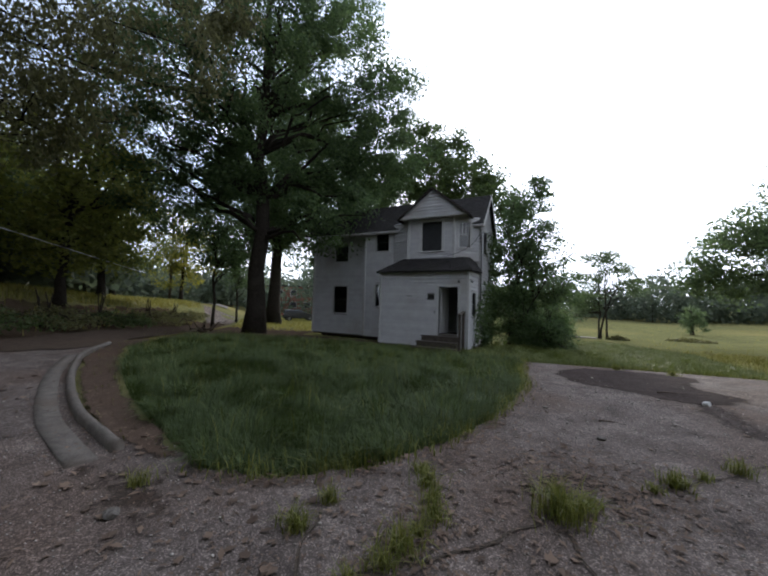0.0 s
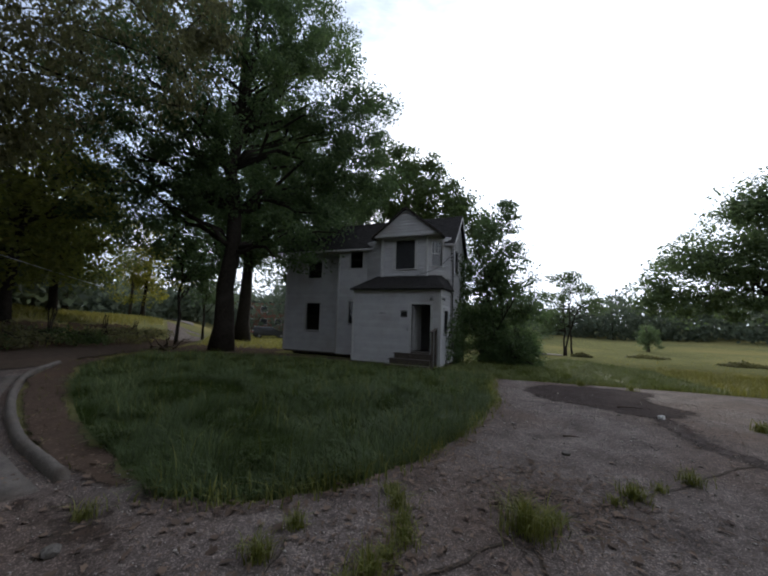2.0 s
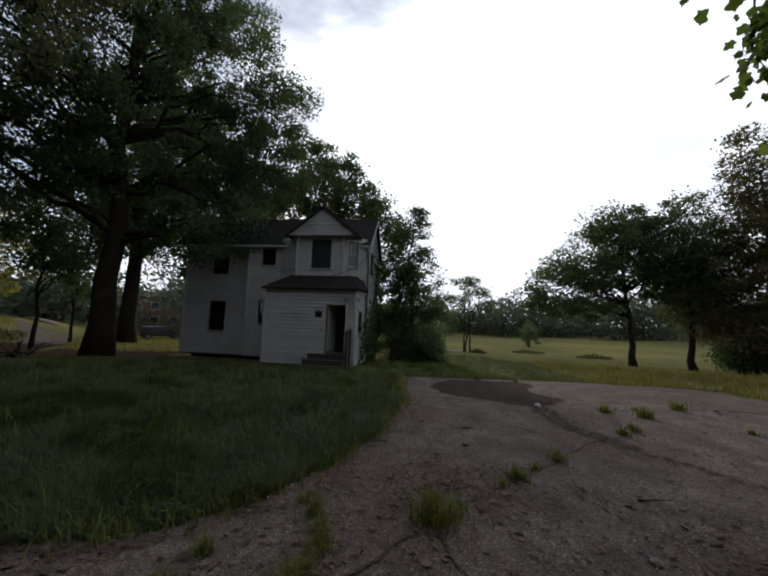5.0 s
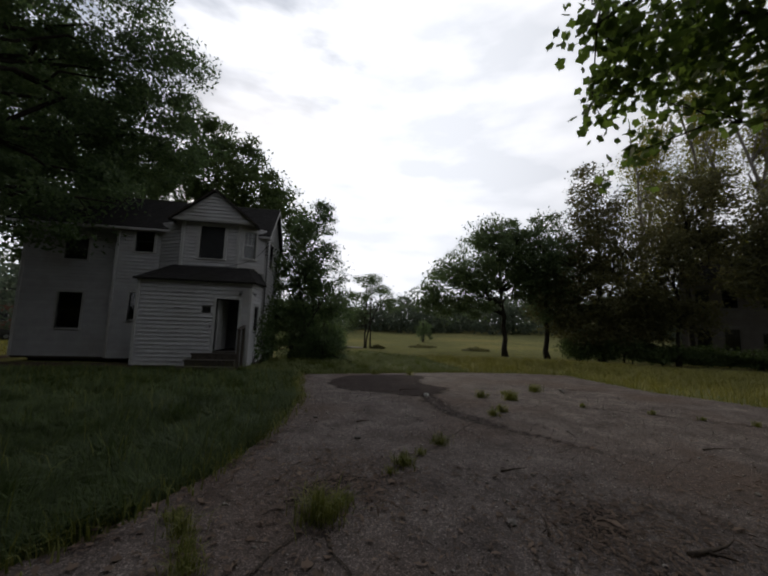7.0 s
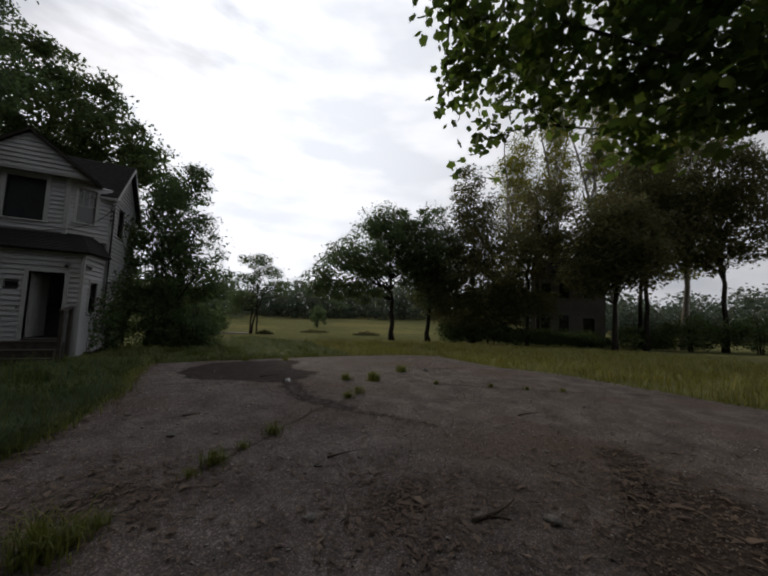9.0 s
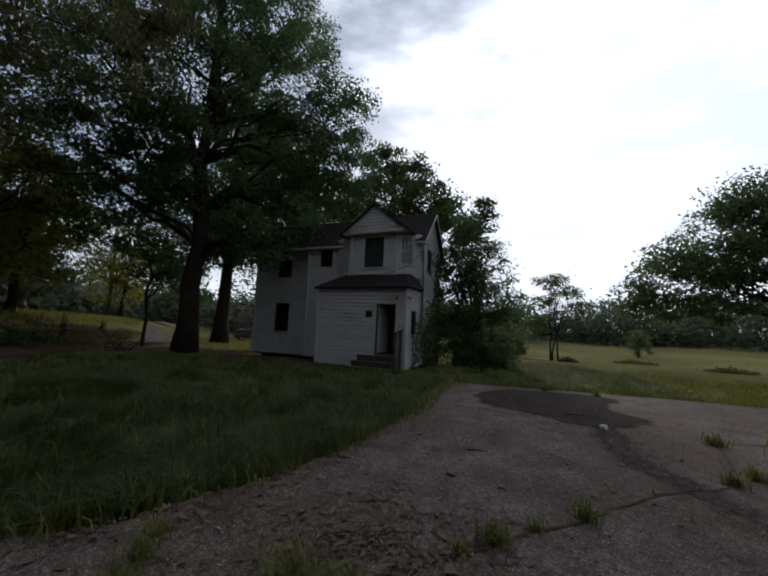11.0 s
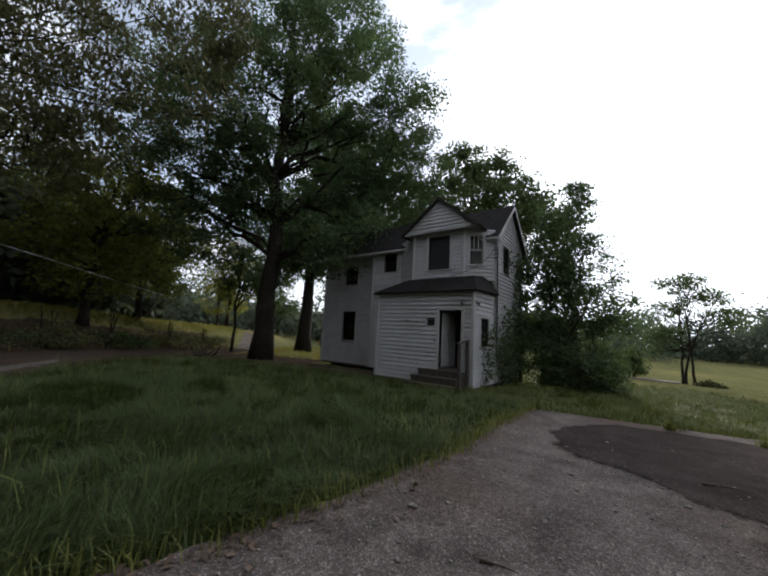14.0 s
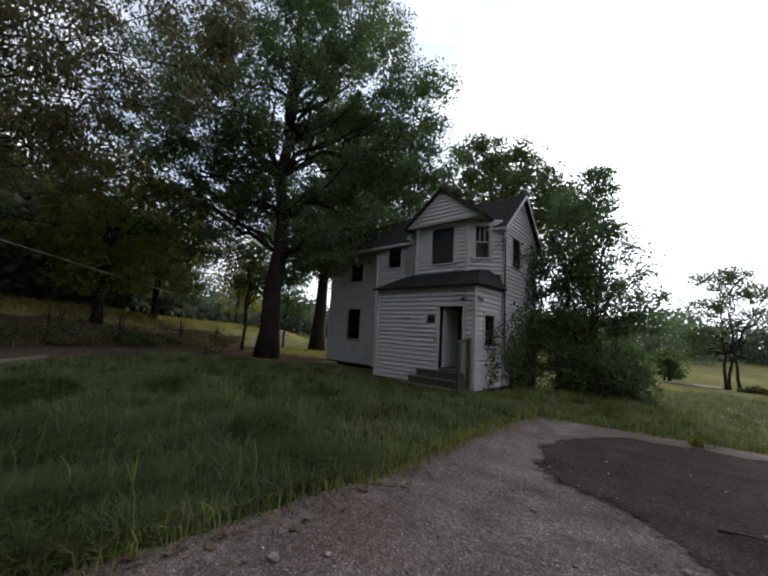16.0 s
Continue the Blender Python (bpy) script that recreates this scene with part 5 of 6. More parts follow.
# ---------- curb, gutter, dirt and stains ----------
def curve_points(pts, n):
    """A smooth line through points."""
    out = []
    P = [Vector((*p, 0)) for p in pts]
    P = [P[0] * 2 - P[1]] + P + [P[-1] * 2 - P[-2]]
    for i in range(1, len(P) - 2):
        for k in range(n):
            t = k / n
            a, b, c, d = P[i - 1:i + 3]
            out.append(0.5 * (2 * b + (c - a) * t + (2 * a - 5 * b + 4 * c - d) * t * t + (3 * b - a - 3 * c + d) * t ** 3))
    out.append(P[-2])
    return out


def swept(name, line, profile, mat, lift, label, category, parent=None):
    """A profile (offset to the line's left, height) drawn along a line on the land."""
    bm = bmesh.new()
    rings = []
    for i, p in enumerate(line):
        d = (line[min(i + 1, len(line) - 1)] - line[max(i - 1, 0)]).normalized()
        s = Vector((-d.y, d.x, 0))
        z = float(land(p.x, p.y)) + lift
        rings.append([bm.verts.new((p.x + s.x * a + 0.012 * noise.noise((p.x * 3, p.y * 3, a)), p.y + s.y * a, z + b + 0.010 * noise.noise((p.x * 4, p.y * 4, a * 7)))) for a, b in profile])
    for r, q in zip(rings, rings[1:]):
        for j in range(len(profile) - 1):
            bm.faces.new((r[j], r[j + 1], q[j + 1], q[j]))
    bm.faces.new(rings[0][::-1])
    bm.faces.new(rings[-1])
    me = finish(name, bm, mat, True)
    ob = new(name, me)
    if parent:
        ob.parent = parent
        return ob
    return tagged(ob, label, category, kind="structure")


line = curve_points(CURB, 8)
swept("curb", line, ((-0.06, -0.1), (-0.06, 0.07), (-0.035, 0.115), (0.015, 0.12), (0.045, 0.09), (0.06, -0.1)), CONCRETE, 0.0, "rounded weathered concrete curb along the drive", "curb")
gut = [p + Vector((0.03, -0.29, 0)) for p in curve_points(CURB[:-1], 8)]
swept("gutter", gut, ((-0.13, -0.05), (-0.12, 0.04), (0.0, 0.036), (0.1, 0.042), (0.11, -0.05)), CONCRETE, 0.0, "pale worn concrete gutter strip with a broken end", "gutter")
DIRT_STRIP = [(-2.5, 2.52), (-2.9, 2.5), (-3.7, 2.6), (-4.6, 2.79), (-6.1, 3.27), (-7.9, 3.98), (-9.7, 4.88), (-11.2, 6.05), (-12.4, 7.5), (-11.6, 7.5), (-10.0, 5.9), (-6.7, 4.2), (-4.7, 3.4), (-3.2, 2.95), (-2.1, 2.66)]
sheet("dirt_strip", DIRT_STRIP, 0.035, SOFT_EARTH, "bare brown earth between curb and grass", "earth", step=0.2, wobble=0.1, rounded=True, rim=True)
sheet("bare_ground", [(-12.4, 8.2), (-15.4, 11.2), (-19.0, 15.6), (-21.0, 19.0), (-14.5, 20.0), (-13.0, 17.0), (-7.2, 16.9), (-7.0, 14.2), (-12.6, 12.6), (-12.8, 10.0)], 0.01, DIRT, "bare shaded earth under the tall trees", "earth", step=0.8, wobble=0.3, rounded=True)
STAIN = [(0.85, 9.7), (0.8, 11.2), (1.35, 12.6), (2.3, 13.2), (3.6, 13.6), (4.5, 13.1), (4.2, 11.8), (3.8, 10.7), (4.2, 9.6), (3.8, 8.7), (3.2, 8.1), (2.45, 8.05), (1.8, 8.75), (1.2, 9.0)]
sheet("asphalt_patch", STAIN, 0.026, PATCH, "dark damp stain on the asphalt", "stain", step=0.25, wobble=0.22, rounded=True, rim=True)
sheet("asphalt_streak", [(2.7, 8.3), (2.6, 7.2), (2.65, 6.6), (2.85, 5.9), (3.4, 5.2), (4.5, 4.1), (4.7, 4.25), (4.0, 5.4), (3.65, 6.0), (3.4, 6.8), (3.4, 7.4), (3.4, 8.3)], 0.025, STREAK, "dark streak running from the damp stain", "stain", step=0.12, wobble=0.12, rounded=True, rim=True)
for cx, cy, ra, rb, turn in ((0.8, 3.95, 0.75, 0.45, 0.7), (3.1, 3.2, 0.6, 0.4, 0.5), (4.8, 2.0, 1.3, 0.8, 0.3), (5.4, 2.8, 1.1, 0.5, 0.6), (-0.08, 2.8, 0.8, 0.28, 1.35), (0.4, 3.85, 0.5, 0.16, -0.2), (-2.2, 2.1, 1.0, 0.45, -0.1), (1.6, 4.35, 0.7, 0.28, 0.8), (-6.0, 2.2, 1.8, 0.5, -0.35)):
    ring = [(cx + ra * math.cos(a) * math.cos(turn) - rb * math.sin(a) * math.sin(turn), cy + ra * math.cos(a) * math.sin(turn) + rb * math.sin(a) * math.cos(turn)) for a in [k * math.pi / 6 for k in range(12)]]
    ob = sheet("leaf_dirt", ring, 0.0235, SOILED, "dark brown patch of trodden leaf dirt on the asphalt", "dirt", step=0.15, wobble=0.15, rim=True)


def crack(pts, w):
    l = curve_points(pts, 10)
    l = [p + Vector((0.05 * noise.noise((p.x * 4, p.y * 4, 1)), 0.05 * noise.noise((p.x * 4, p.y * 4, 2)), 0)) for p in l]
    bm = bmesh.new()
    prev = None
    for i, p in enumerate(l):
        d = (l[min(i + 1, len(l) - 1)] - l[max(i - 1, 0)]).normalized()
        s = Vector((-d.y, d.x, 0)) * w * (0.35 + 0.9 * abs(noise.noise((p.x * 5, p.y * 5, 4))))
        z = float(land(p.x, p.y)) + 0.03
        cur = [bm.verts.new((p.x + s.x * k, p.y + s.y * k, z - (0.0 if k else 0.004))) for k in (-1, 0, 1)]
        if prev:
            for k in (0, 1):
                bm.faces.new((prev[k], prev[k + 1], cur[k + 1], cur[k]))
        prev = cur
    single("crack", bm, CRACK, "jagged dirt-filled crack in the asphalt", "crack", "cracks in the asphalt", "structure")


for pts, w in (([(-0.9, 1.7), (0.05, 2.5), (0.8, 3.4), (1.7, 4.35), (2.3, 4.93), (3.0, 5.7), (3.75, 6.3), (4.35, 7.9), (5.2, 8.5), (6.2, 8.9)], 0.02),
               ([(5.8, 6.8), (6.8, 6.2), (8.1, 5.4), (9.8, 4.6)], 0.03), ([(6.2, 13.0), (7.0, 13.3), (7.9, 13.2), (8.8, 13.7)], 0.07),
               ([(0.8, 3.4), (1.0, 2.8), (1.3, 2.2), (1.6, 1.2)], 0.018), ([(-0.7, 2.6), (-0.4, 1.9), (0.2, 1.2)], 0.02), ([(6.3, 8.9), (7.4, 9.2), (9.4, 8.8)], 0.02)):
    crack(pts, w)


# ---------- grass, weeds and litter ----------
def scatter(poly, n, rng):
    xs, ys = [p[0] for p in poly], [p[1] for p in poly]
    pts = np.stack([rng.uniform(min(xs), max(xs), int(n * 2.6)), rng.uniform(min(ys), max(ys), int(n * 2.6))], 1)
    pts = pts[inside(poly, pts[:, 0], pts[:, 1])][:n]
    return np.c_[pts, land(pts[:, 0], pts[:, 1]) - 0.02]


def clumpy(r, rng, keep=0.6, scale=1.3):
    v = np.array([noise.noise((a * scale, b * scale, 2.5)) for a, b in r[:, :2]])
    return r[rng.uniform(-0.6, 0.6, len(r)) < v + keep - 0.3]


YARD = [(p[0] - 0.04, p[1]) for p in YARD_EDGE] + [(-2.4, 2.74), (-3.3, 2.98), (-4.8, 3.45), (-6.8, 4.25), (-10.0, 6.0), (-11.7, 7.8), (-13.4, 9.9), (-13.0, 13.0), (-9.0, 14.4), (-6.8, 14.6), (-2.4, 14.7), (-1.9, 14.3)]


def grasses():
    rng = np.random.default_rng(3)
    front = [p for p in YARD_EDGE if p[1] <= 8.0] + [(-2.4, 2.74), (-3.3, 2.98), (-4.8, 3.45), (-6.8, 4.25), (-8.2, 5.0), (-7.5, 8.0)]
    r = clumpy(scatter(front, 96000, rng), rng, 0.75)
    tagged(new("lawn_grass", blade_mesh("lawn_grass", r, 0.25, 0.0075, GRASS, rng, 1.3, 0.65)), "long unmown green grass of the front yard", "grass", kind="stuff")
    r = clumpy(scatter(YARD, 78000, rng), rng, 0.75, 0.8)
    tagged(new("yard_grass", blade_mesh("yard_grass", r, 0.26, 0.013, GRASS, rng, 1.2, 0.55)), "tall dark green grass before the house", "grass", kind="stuff")
    r = clumpy(scatter(YARD, 3600, rng), rng, 0.6, 1.1)
    tagged(new("grass_stalks", blade_mesh("grass_stalks", r, 0.46, 0.008, WEED, rng, 0.9, 0.4)), "thin pale seed stalks standing over the grass", "grass", kind="stuff")
    r = clumpy(scatter([(p[0], p[1]) for p in DIRT_STRIP], 900, rng), rng, 0.35, 2.2)
    tagged(new("strip_grass", blade_mesh("strip_grass", r, 0.14, 0.009, WEED, rng, 1.0)), "sparse weedy grass on the bare earth", "grass", kind="stuff")
    strip = [(-2.3, 14.6), (-0.2, 13.4), (2.3, 13.95), (5.6, 14.8), (7.45, 14.95), (9.4, 14.7), (11.2, 14.0), (10.7, 12.2), (9.95, 8.8), (10.6, 5.1), (11.4, 0), (20, 0), (24, 14), (17, 22), (4, 25), (-2, 19.5)]
    r = clumpy(scatter(strip, 60000, rng), rng, 0.7, 0.6)
    tagged(new("verge_grass", blade_mesh("verge_grass", r[r[:, 0] >= 7], 0.34, 0.022, DRYGRASS, rng, 0.9, 0.5)), "tall yellow-green grass beyond the asphalt", "grass", kind="stuff")
    r = np.concatenate([r[r[:, 0] < 7], clumpy(scatter([(-2.6, 14.4), (-0.1, 13.0), (2.3, 13.95), (5.6, 14.8), (7.0, 15.0), (7.0, 22), (4, 30), (-2, 26), (-2.2, 19)], 52000, rng), rng, 0.75, 0.7)])
    tagged(new("side_grass", blade_mesh("side_grass", r, 0.26, 0.017, VERGE, rng, 1.1, 0.6)), "soft green grass between the yard and the field", "grass", kind="stuff")
    field = [(-2, 22), (12, 22), (40, 10), (90, 40), (40, 95), (-10, 90)]
    r = clumpy(scatter(field, 12000, rng), rng, 0.6, 0.2)
    tagged(new("field_grass", blade_mesh("field_grass", r, 0.12, 0.05, DRYGRASS, rng, 0.9)), "short sunlit grass of the field", "grass", kind="stuff")
    under = [(-19.5, 17.0), (-34, 30.2), (-44, 60), (-12, 50), (-14, 23), (-15, 19)]
    r = clumpy(scatter(under, 26000, rng), rng, 0.6, 0.5)
    tagged(new("shade_grass", blade_mesh("shade_grass", r, 0.22, 0.04, DRYGRASS, rng, 0.6)), "thin green grass under the tall trees", "grass", kind="stuff")
    slope = [(-10.5, -1.5), (-13.8, 3.0), (-21, 13), (-26, 19.5), (-37, 26.5), (-48, 14), (-24, -6)]
    r = scatter(slope, 40000, rng)
    r = clumpy(r[rng.uniform(size=len(r)) < 0.06 + 0.94 * (bank(r[:, 0], r[:, 1]) > 4.0)], rng, 0.65, 0.5)
    tagged(new("bank_grass", blade_mesh("bank_grass", r, 0.42, 0.035, DRYGRASS, rng, 0.9)), "rough dry grass and weeds on the bank", "grass", kind="stuff")
    # ragged edge where grass creeps over the asphalt
    e = []
    for (x0, y0), (x1, y1) in zip(YARD_EDGE, YARD_EDGE[1:]):
        for k in range(int(math.hypot(x1 - x0, y1 - y0) * 260)):
            t = rng.uniform()
            e.append((x0 + (x1 - x0) * t + rng.normal() * 0.09 - 0.05, y0 + (y1 - y0) * t + rng.normal() * 0.09 + 0.02))
    for (x0, y0), (x1, y1) in zip(LOT_FAR[1:], LOT_FAR[2:]):
        for k in range(int(math.hypot(x1 - x0, y1 - y0) * 120)):
            t = rng.uniform()
            e.append((x0 + (x1 - x0) * t + rng.normal() * 0.1, y0 + (y1 - y0) * t + rng.normal() * 0.1 + 0.05))
    e = np.array(e)
    r = clumpy(np.c_[e, land(e[:, 0], e[:, 1])], rng, 0.55, 2.0)
    tagged(new("edge_grass", blade_mesh("edge_grass", r, 0.2, 0.011, WEED, rng, 1.0)), "yellowing grass creeping over the asphalt edge", "grass", kind="stuff")


def weed(x, y, size, n, seed):
    rng = np.random.default_rng(seed)
    a, d = rng.uniform(0, 6.283, n), np.abs(rng.normal(size=n)) * size * 0.34
    r = np.stack([x + d * np.cos(a) * 1.2, y + d * np.sin(a), np.full(n, float(land(x, y)) + 0.015)], 1)
    tagged(new("weed_tuft", blade_mesh("weed_tuft", r, size, 0.007 + 0.005 * (y > 5.5), WEED, rng, 1.0)), "tuft of yellow-green grass growing from a crack", "weed", "tufts in the asphalt")


grasses()
for i, (x, y, s, n) in enumerate(((0.8, 3.42, 0.27, 420), (-0.74, 2.4, 0.16, 200), (-0.27, 3.5, 0.12, 120), (-0.16, 3.32, 0.17, 170), (-0.05, 3.12, 0.13, 120), (0.02, 2.93, 0.16, 170), (-0.02, 2.74, 0.12, 110), (-0.05, 2.56, 0.18, 210), (-0.1, 2.38, 0.15, 150), (-0.2, 2.2, 0.12, 90), (1.68, 4.34, 0.16, 220), (1.5, 4.15, 0.1, 90), (2.3, 4.94, 0.17, 150),
                                  (4.28, 7.92, 0.2, 180), (4.8, 7.56, 0.24, 260), (3.72, 6.25, 0.14, 140), (4.0, 6.5, 0.16, 140), (6.23, 8.87, 0.26, 200), (5.9, 6.76, 0.1, 90), (6.9, 6.2, 0.1, 90), (7.5, 5.8, 0.08, 80),
                                  (8.1, 5.4, 0.12, 90), (-0.72, 2.76, 0.13, 140), (0.92, 3.5, 0.16, 150), (1.02, 3.62, 0.12, 110), (1.95, 4.62, 0.1, 90), (-2.15, 2.2, 0.14, 120), (5.1, 8.4, 0.12, 90), (2.6, 13.5, 0.22, 160), (3.9, 13.2, 0.2, 120))):
    weed(x, y, s, int(n * 0.75), 200 + i)


def litter():
    rng = np.random.default_rng(5)
    pts = []
    for x, y, sx, sy, n in ((-1.4, 1.6, 1.2, 0.6, 190), (0.75, 4.0, 0.5, 0.4, 1700), (1.3, 4.0, 0.35, 0.35, 700), (3.1, 3.2, 0.4, 0.35, 1000), (4.6, 1.9, 0.7, 0.5, 1900), (5.2, 2.6, 0.6, 0.4, 1500), (3.0, 2.95, 0.35, 0.2, 900), (3.6, 2.3, 1.4, 0.7, 2600), (2.0, 2.6, 1.4, 1.0, 1500), (4.2, 3.6, 1.6, 1.2, 1300), (-0.05, 2.85, 0.14, 0.35, 500), (-1.0, 2.1, 0.9, 0.4, 500), (0.0, 2.5, 0.4, 0.4, 700), (5.6, 2.9, 0.7, 0.5, 700), (-4.5, 1.2, 2.4, 1.0, 300), (-8, 2.2, 2.5, 1.5, 240), (1.5, 3.0, 3.0, 2.5, 230), (4.0, 8.0, 3.0, 3.0, 120), (0.5, 5.6, 0.25, 0.8, 130), (-4.5, 3.0, 1.8, 0.35, 260), (2.8, 10.5, 1.0, 1.6, 40), (-5.0, 3.2, 1.6, 0.5, 900), (-7.5, 4.2, 1.6, 0.6, 700), (-3.2, 2.7, 0.6, 0.25, 400)):
        pts.append(np.stack([rng.normal(x, sx, n), rng.normal(y, sy, n)], 1))
    for (x0, y0), (x1, y1) in zip(YARD_EDGE, YARD_EDGE[1:]):
        k = int(math.hypot(x1 - x0, y1 - y0) * 190)
        t = rng.uniform(size=k)
        pts.append(np.stack([x0 + (x1 - x0) * t + np.abs(rng.normal(size=k)) * 0.13, y0 + (y1 - y0) * t - np.abs(rng.normal(size=k)) * 0.1], 1))
    p = np.concatenate(pts)
    p = p[inside(LOT, p[:, 0], p[:, 1]) | inside(DIRT_STRIP, p[:, 0], p[:, 1])]
    c = np.c_[p, land(p[:, 0], p[:, 1]) + 0.034]
    n = len(c)
    a = rng.uniform(0, 6.283, n)
    d = np.stack([np.cos(a), np.sin(a), rng.normal(size=n) * 0.15], 1)
    s = np.stack([-np.sin(a), np.cos(a), rng.normal(size=n) * 0.15], 1)
    z = (rng.gamma(2.0, 0.0068, n) + 0.005)[:, None]
    up = np.array([0, 0, 1.0]) * z * 0.18
    v = np.stack([c - d * z, c + s * z * 0.33 + up, c + d * z, c - s * z * 0.33 + up], 1).reshape(-1, 3)
    tagged(new("fallen_leaves", mesh_np("fallen_leaves", v, np.arange(4 * n).reshape(n, 4), LITTER)), "curled brown fallen leaves scattered on the asphalt", "leaf litter", kind="stuff")
    # larger leaves blown against the grass and into the hollows
    big = [np.stack([rng.normal(x, sx, k), rng.normal(y, sy, k)], 1) for x, y, sx, sy, k in ((0.2, 2.6, 1.4, 0.8, 70), (-2.0, 2.0, 1.2, 0.5, 50), (-5.0, 2.6, 2.0, 0.7, 60), (3.0, 4.0, 2.2, 1.6, 50), (4.5, 8.5, 2.0, 2.0, 30))]
    for (x0, y0), (x1, y1) in zip(YARD_EDGE, YARD_EDGE[1:]):
        k = int(math.hypot(x1 - x0, y1 - y0) * 12)
        t = rng.uniform(size=k)
        big.append(np.stack([x0 + (x1 - x0) * t + rng.normal(size=k) * 0.14 + 0.08, y0 + (y1 - y0) * t + rng.normal(size=k) * 0.14 - 0.06], 1))
    p = np.concatenate(big)
    p = p[inside(LOT, p[:, 0], p[:, 1])]
    c = np.c_[p, land(p[:, 0], p[:, 1]) + 0.03]
    n = len(c)
    a = rng.uniform(0, 6.283, n)
    along, side = np.stack([np.cos(a), np.sin(a), rng.normal(size=n) * 0.12], 1), np.stack([-np.sin(a), np.cos(a), rng.normal(size=n) * 0.12], 1)
    z = rng.uniform(0.035, 0.08, n)[:, None]
    v = np.stack([c + z * (u * along + w * side + np.array([0, 0, 1.0]) * (0.9 * w * w + 0.3 * (u - 0.5) ** 2)) for u, w, _ in MAPLE], 1).reshape(-1, 3)
    tagged(new("dry_leaves", mesh_np("dry_leaves", v, np.arange(12 * n).reshape(n, 12), LITTER)), "large dry brown leaves lying on the asphalt", "leaf litter", kind="stuff")
    # grit and small stones
    n = 17000
    q = np.stack([rng.uniform(-6, 8, n), rng.uniform(0.6, 11, n)], 1)
    q = q[inside(LOT, q[:, 0], q[:, 1]) & (~inside(STAIN, q[:, 0], q[:, 1]) | (rng.uniform(size=n) < 0.12))]
    n = len(q)
    r = rng.gamma(1.6, 0.0026, n)[:, None] + 0.0032
    c = np.c_[q, land(q[:, 0], q[:, 1]) + 0.022]
    oct_ = np.array([(1, 0, 0.3), (0, 1, 0.3), (-1, 0, 0.3), (0, -1, 0.3), (0, 0, 1.0), (0, 0, -0.3)])
    v = (c[:, None] + oct_[None] * (r * np.array([1.2, 0.9, 0.8]))[:, None] * rng.uniform(0.7, 1.3, (n, 6, 1))).reshape(-1, 3)
    tri = np.array([(0, 1, 4), (1, 2, 4), (2, 3, 4), (3, 0, 4), (1, 0, 5), (2, 1, 5), (3, 2, 5), (0, 3, 5)])
    tagged(new("grit", mesh_np("grit", v, (np.arange(n)[:, None, None] * 6 + tri[None]).reshape(-1, 3), FLECK)), "loose grit and small stones on the asphalt", "gravel", kind="stuff")


litter()


def stone(x, y, r, seed, mat=STONE, label="loose grey stone on the asphalt"):
    rng = random.Random(seed)
    bm = bmesh.new()
    bmesh.ops.create_icosphere(bm, subdivisions=2, radius=r)
    for v in bm.verts:
        v.co *= 1 + 0.35 * noise.noise(v.co / r * 1.3 + Vector((seed, 0, 0)))
        v.co.x *= 1.3
        v.co.z *= 0.6
    ob = single("stone", bm, mat, label, "stone", "loose stones on the lot", smooth=False)
    ob.matrix_world = pose(x, y, float(land(x, y)) + 0.02 + r * 0.4, 0, 0, rng.uniform(0, 180))


for i, (x, y, r) in enumerate(((1.25, 5.23, 0.04), (2.3, 3.2, 0.034), (0.66, 6.22, 0.03), (7.1, 9.0, 0.06), (6.9, 8.68, 0.05), (3.9, 2.5, 0.05), (-1.9, 1.9, 0.05), (1.9, 2.2, 0.035), (2.4, 8.0, 0.025), (1.5, 6.7, 0.02), (3.0, 4.0, 0.02), (0.9, 2.5, 0.03), (5.0, 3.4, 0.025), (1.6, 7.6, 0.02))):
    stone(x, y, r, i)


def stick(pts, r, seed, fork=()):
    rng = np.random.default_rng(seed)
    P = [Vector((x, y, float(land(x, y)) + z)) for x, y, z in pts]
    paths = [[(p, r * (1 - 0.7 * i / len(P))) for i, p in enumerate(bez(P, 8))]]
    for a, b in fork:
        paths.append([(Vector((a[0], a[1], float(land(a[0], a[1])) + a[2])), r * 0.6), (Vector((b[0], b[1], float(land(b[0], b[1])) + b[2])), r * 0.2)])
    V, F = tubes(paths, 6)
    tagged(new("stick", mesh_of("stick", V, F, TWIG, True)), "dead broken stick lying on the asphalt", "stick", "fallen sticks")


stick([(3.35, 2.72, 0.035), (3.6, 2.72, 0.05), (3.85, 2.72, 0.06), (4.0, 2.95, 0.05)], 0.02, 1, [((3.5, 2.72, 0.04), (3.62, 2.62, 0.04))])
stick([(2.5, 3.02, 0.03), (2.55, 3.12, 0.05), (2.6, 3.2, 0.05), (2.6, 3.35, 0.04)], 0.014, 2, [((2.55, 3.1, 0.05), (2.47, 3.06, 0.03))])
stick([(2.7, 4.1, 0.03), (2.85, 4.12, 0.04), (3.0, 4.16, 0.04), (3.15, 4.14, 0.03)], 0.012, 3)
stick([(5.8, 4.5, 0.03), (6.0, 4.5, 0.05), (6.2, 4.45, 0.05), (6.5, 4.5, 0.03)], 0.012, 4)
stick([(2.6, 9.0, 0.035), (2.8, 9.1, 0.06), (3.0, 9.0, 0.05), (3.2, 9.15, 0.04)], 0.014, 5)
stick([(1.3, 5.95, 0.03), (1.4, 5.97, 0.04), (1.5, 6.0, 0.04), (1.6, 5.96, 0.03)], 0.012, 6)


